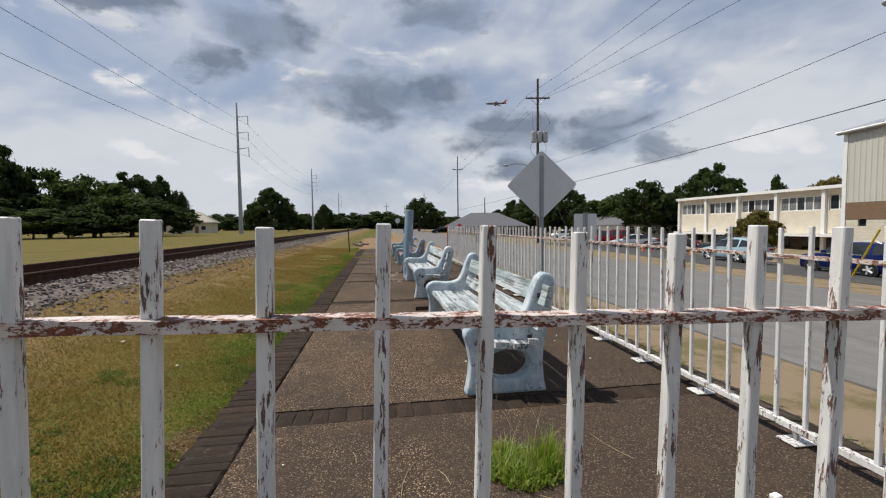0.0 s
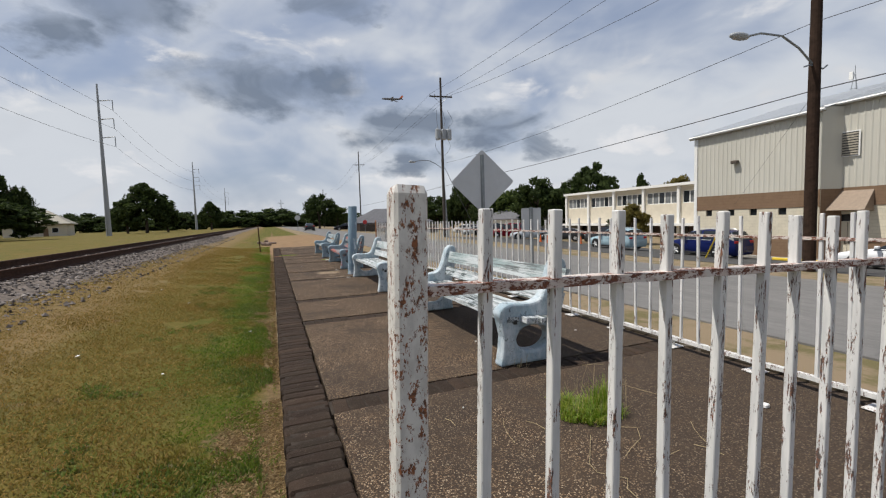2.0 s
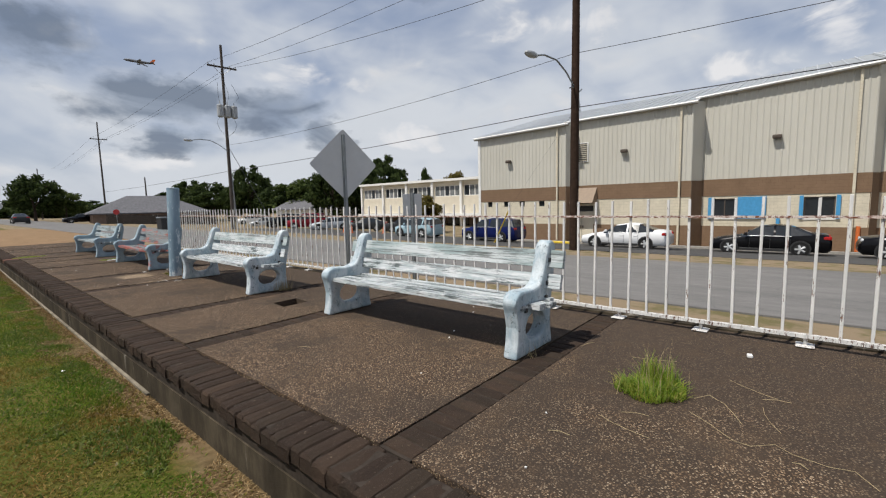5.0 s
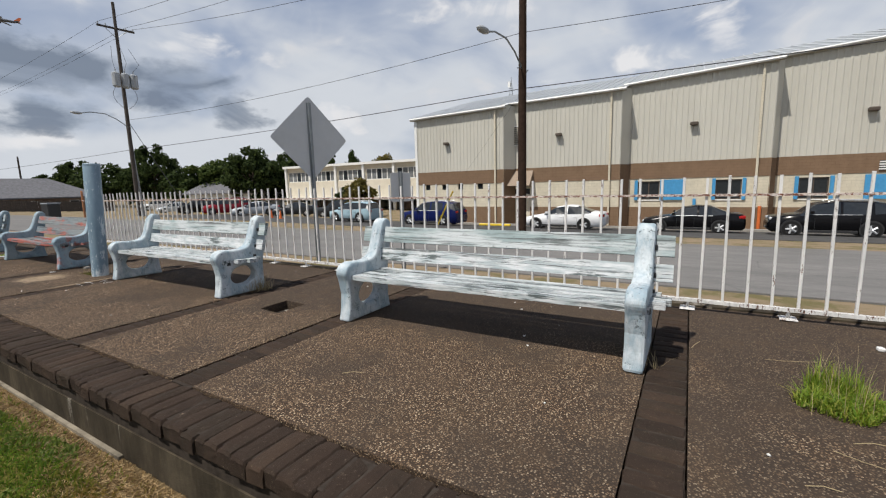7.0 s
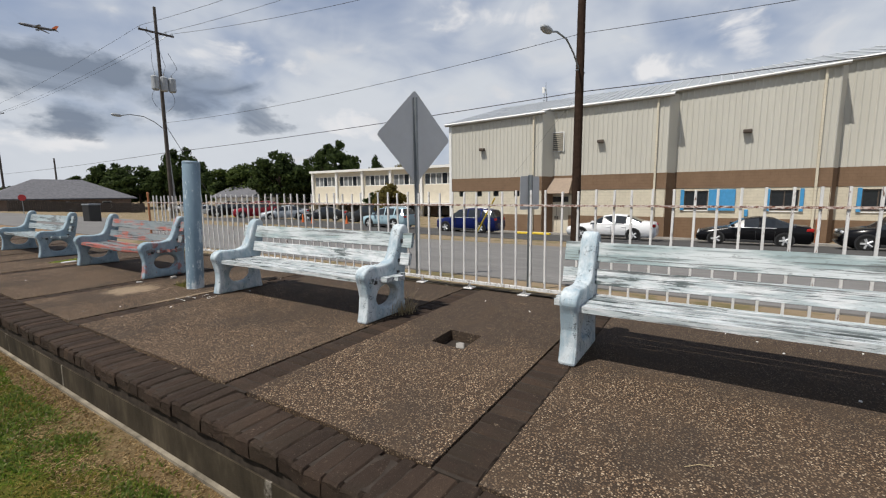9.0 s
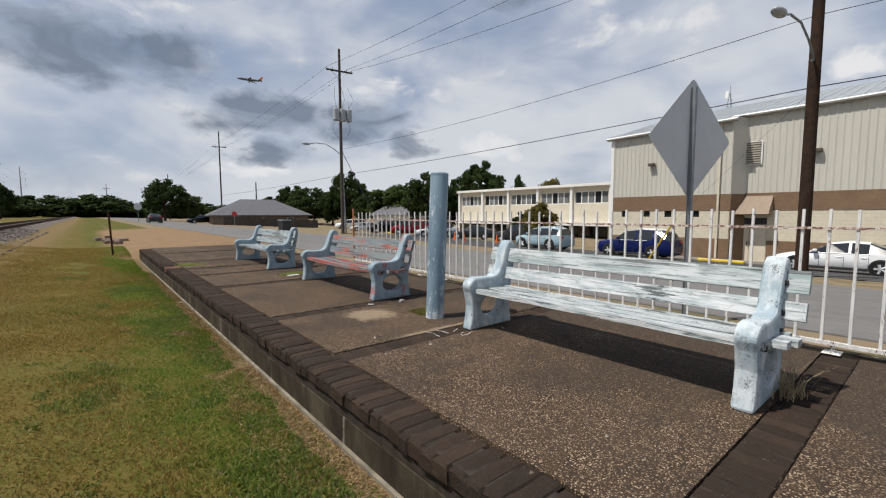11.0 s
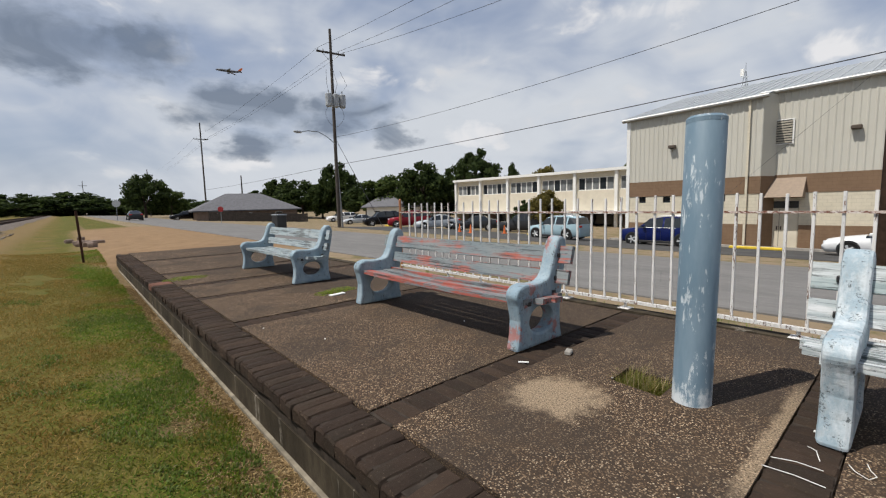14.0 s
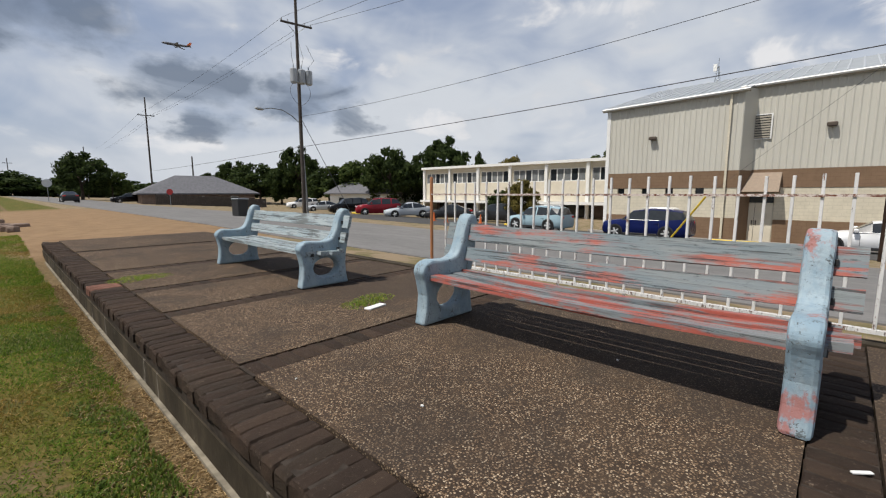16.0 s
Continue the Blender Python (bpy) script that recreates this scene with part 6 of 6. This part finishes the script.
plane = thing("airliner", "distant dark airliner climbing with an orange tail", "airplane", pose(dd * math.cos(el) * math.sin(az), dd * math.cos(el) * math.cos(az), dd * math.sin(el), 0, -6, 150))
M["jet"] = plain("jet_grey", (0.05, 0.055, 0.07), 0.5)
part("fuselage", tube([(-21, 0, 1.2), (-14, 0, 0.4), (0, 0, 0), (14, 0, 0), (19, 0, 0), (21.5, 0, -0.3)], [0.5, 1.7, 2.1, 2.1, 1.5, 0.2], 14), M["jet"], plane)
for s in (-1, 1):
    part("wing", slab([(5, s * 1.6), (-2, s * 1.6), (-8, s * 18), (-5.5, s * 18)], [], "z", -0.9, -0.4), M["jet"], plane)
    part("engine", tube([(4, s * 6, -2.2), (0, s * 6, -2.2)], [1.1, 0.9], 12), M["jet"], plane)
    part("tailplane", slab([(-15, s * 0.8), (-19, s * 0.8), (-21.5, s * 6.5), (-19.5, s * 6.5)], [], "z", 1.0, 1.3), M["jet"], plane)
part("fin", slab([(-14, 1.5), (-20, 1.5), (-22.5, 7.5), (-19.5, 7.5)], [], "y", -0.2, 0.2), M.setdefault("orange", plain("orange_plastic", (0.62, 0.13, 0.02), 0.5)), plane)

tree(33.0, 31.1, 4.3, 3.6, 3, "small sparse tree in front of the school wing")
tree(36.0, 35.8, 3.2, 3.0, 0, "small rounded shrub before the school wing")

# ---- lawn ----
def turf(name, label, count, seed, spot, size, material):
    """Many small blades: spot gives x, y and a vigour, size turns the vigour into height, reach and half width."""
    g = np.random.default_rng(seed); vs, fs = [], []
    for rnd in g.random((count, 6)):
        x, y, kp = spot(rnd)
        if kp is None: continue
        h, l, w_ = size(kp, rnd); z = ground_z(x, y) - 0.003; t = rnd[4] * 6.283; c, s_ = math.cos(t), math.sin(t); k = len(vs)
        vs += [(x - w_ * s_ * 0.6, y + w_ * c * 0.6, z), (x + w_ * s_ * 0.6, y - w_ * c * 0.6, z), (x + l * 0.55 * c + w_ * s_, y + l * 0.55 * s_ - w_ * c, z + h * 0.85), (x + l * c, y + l * s_, z + h), (x + l * 0.55 * c - w_ * s_, y + l * 0.55 * s_ + w_ * c, z + h * 0.85)]
        fs.append((k, k + 1, k + 2, k + 3, k + 4))
    return tagged(part(name, raw(name, vs, fs, material), None), label, "grass", kind="stuff")


def in_bare(x, y, r): return any((x - px) ** 2 + (y - py) ** 2 < (pr * (0.5 + r)) ** 2 for px, py, pr in BARE)


def lawn_spot(r):
    y, x = -1.5 + 27 * r[0] ** 1.35, -0.52 - 3.6 * r[1] ** 1.35
    y -= 3.5 * r[3] ** 1.5 * max(0.0, 1 - (y + 1.5) / 3.0)
    x -= 1.2 * r[2] * max(0.0, (-3.0 - x) / 1.1)
    kp = noise.noise(Vector((x * 0.9, y * 0.9, 2.0))) + 0.5 * noise.noise(Vector((x * 3.1, y * 3.1, 7.0)))
    if kp < -0.55 or (x - 0.0066 * y > -0.66 - 0.12 * noise.noise(Vector((y * 1.3, 0.0, 8.0))) and r[5] < 0.88) or in_bare(x, y, r[5]): return x, y, None
    return x, y, max(kp, 0)


def lush_spot(r):
    y, x = -0.8 + 17 * r[0] ** 1.2, -0.56 - 1.5 * r[1] ** 1.3
    kp = noise.noise(Vector((x * 1.5, y * 1.1, 5.0))) + 0.6 * noise.noise(Vector((x * 4.5, y * 4.5, 1.0))) + 0.25 * noise.noise(Vector((x * 13, y * 13, 3.0)))
    kp += 0.30 - 0.55 * min(edge_x(y) - x, 1.3)
    if kp < 0.08 or in_bare(x, y, r[5]) or edge_x(y) - x < 0.17 + 0.22 * noise.noise(Vector((y * 1.7, 0.0, 4.0))): return x, y, None
    return x, y, min(kp, 0.6)


def straw_spot(r):
    y = 0.5 + 17 * r[0] ** 1.2; x = edge_x(y) - 0.01 - 0.42 * r[1] ** 1.25
    kp = noise.noise(Vector((x * 2.0, y * 1.6, 9.0)))
    return x, y, (None if kp < -0.30 + 1.2 * max(edge_x(y) - x - 0.16, 0) else 0.3)


turf("grass", "short patchy lawn grass, green and straw", 330000, 8, lawn_spot, lambda k, r: (0.007 + 0.016 * r[2] * (1 + 1.5 * k), (0.010 + 0.022 * r[3]), 0.0026), M["grass"])
M["clover"] = mat("low_weed_leaf", 0.6); n = Nodes(M["clover"])
n.colour(n.ramp(n.island(), (0.0, (0.0726, 0.1070, 0.0173)), (0.5, (0.1331, 0.1925, 0.0302)), (0.9, (0.2117, 0.2513, 0.0562)), (1.0, (0.3145, 0.2567, 0.1512))))
leafy(M["clover"])
turf("lawn_weeds", "leafy green weed mats in the lawn beside the platform", 110000, 18, lush_spot, lambda k, r: (0.008 + 0.030 * r[2] * (0.5 + k), 0.010 + 0.018 * r[3], 0.0050), M["clover"])
M["thatch"] = mat("dry_thatch", 0.85); n = Nodes(M["thatch"])
n.colour(n.ramp(n.island(), (0.0, (0.1500, 0.0990, 0.0464)), (0.5, (0.3150, 0.2175, 0.1087)), (1.0, (0.5700, 0.4350, 0.2465))))
turf("dry_grass", "dead straw grass along the foot of the platform wall", 60000, 28, straw_spot, lambda k, r: (0.004 + 0.010 * r[2], 0.02 + 0.035 * r[3], 0.0016), M["thatch"])


# ---- brick courses of the platform ----
def brick_mesh(w, l, seed):
    """A worn brick: crowned top, rounded arrises, a chipped corner here and there; long side along x when w > l."""
    gg = random.Random(seed); flip = l > w; a, b = (l, w) if flip else (w, l)
    prof = [(-0.5, -0.085), (-0.5, -0.011), (-0.40, -0.002), (0.0, 0.001), (0.40, -0.002), (0.5, -0.011), (0.5, -0.085)]
    along = [(-0.5, -0.016), (-0.465, -0.003), (-0.2, 0.0), (0.15, 0.0), (0.465, -0.003), (0.5, -0.012)]
    bm = bmesh.new(); rings = []
    for i, (u, drop) in enumerate(along):
        ring = []
        for j, (v, z) in enumerate(prof):
            low = z < -0.05
            dz = 0 if low else drop + gg.uniform(-0.003, 0.002) - (gg.uniform(0.004, 0.016) if i in (0, 1) and j in (1, 5) and gg.random() < 0.5 else 0)
            p = (u * a + gg.uniform(-0.003, 0.003), v * b + gg.uniform(-0.0022, 0.0022), z + dz)
            ring.append(bm.verts.new((p[1], p[0], p[2]) if flip else p))
        rings.append(ring)
    for r0, r1 in zip(rings, rings[1:]):
        for k in range(6): bm.faces.new((r0[k], r0[k + 1], r1[k + 1], r1[k]))
    bm.faces.new(rings[0]); bm.faces.new(rings[-1][::-1])
    bmesh.ops.recalc_face_normals(bm, faces=bm.faces[:])
    me = mesh_of(bm, "brick"); me.materials.append(M["brick"]); return me


EDGE_B = [brick_mesh(0.268, 0.097, s) for s in range(6)] + [brick_mesh(0.268, 0.073, s) for s in range(6, 8)]
RED_B = brick_mesh(0.268, 0.097, 21); RED_B.materials.clear(); RED_B.materials.append(plain("broken_red_brick", (0.15, 0.075, 0.055), 0.9, vary=0.5, scale=14, bump=0.6))
BAND_B = [brick_mesh(0.0982, BAND_W - 0.001, s) for s in range(10, 15)]
y = -3.0; g = random.Random(6)
while y < END_Y - 0.3:
    k = g.choice((0, 1, 2, 3, 4, 5, 0, 1, 2, 3, 4, 5, 6, 7)); l = 0.094 if k < 6 else 0.070
    o = part("brick", RED_B if 14.62 < y < 14.95 else EDGE_B[k], None, platform)
    o.location = (edge_x(y) + 0.134 + g.uniform(-0.009, 0.007), y + l / 2, g.uniform(-0.006, 0.004)); o.rotation_euler = (g.uniform(-0.02, 0.02), g.uniform(-0.02, 0.01), g.uniform(-0.018, 0.018))
    y += l + 0.004
for by in BANDS:
    if by < -2: continue
    x = edge_x(by) + 0.285
    while x < FENCE_X - 0.1:
        o = part("brick", BAND_B[g.randrange(5)], None, platform); o.location = (x + 0.048, by, g.uniform(-0.004, 0.002)); o.rotation_euler = (g.uniform(-0.008, 0.008), g.uniform(-0.01, 0.01), g.uniform(-0.01, 0.01))
        x += 0.0995
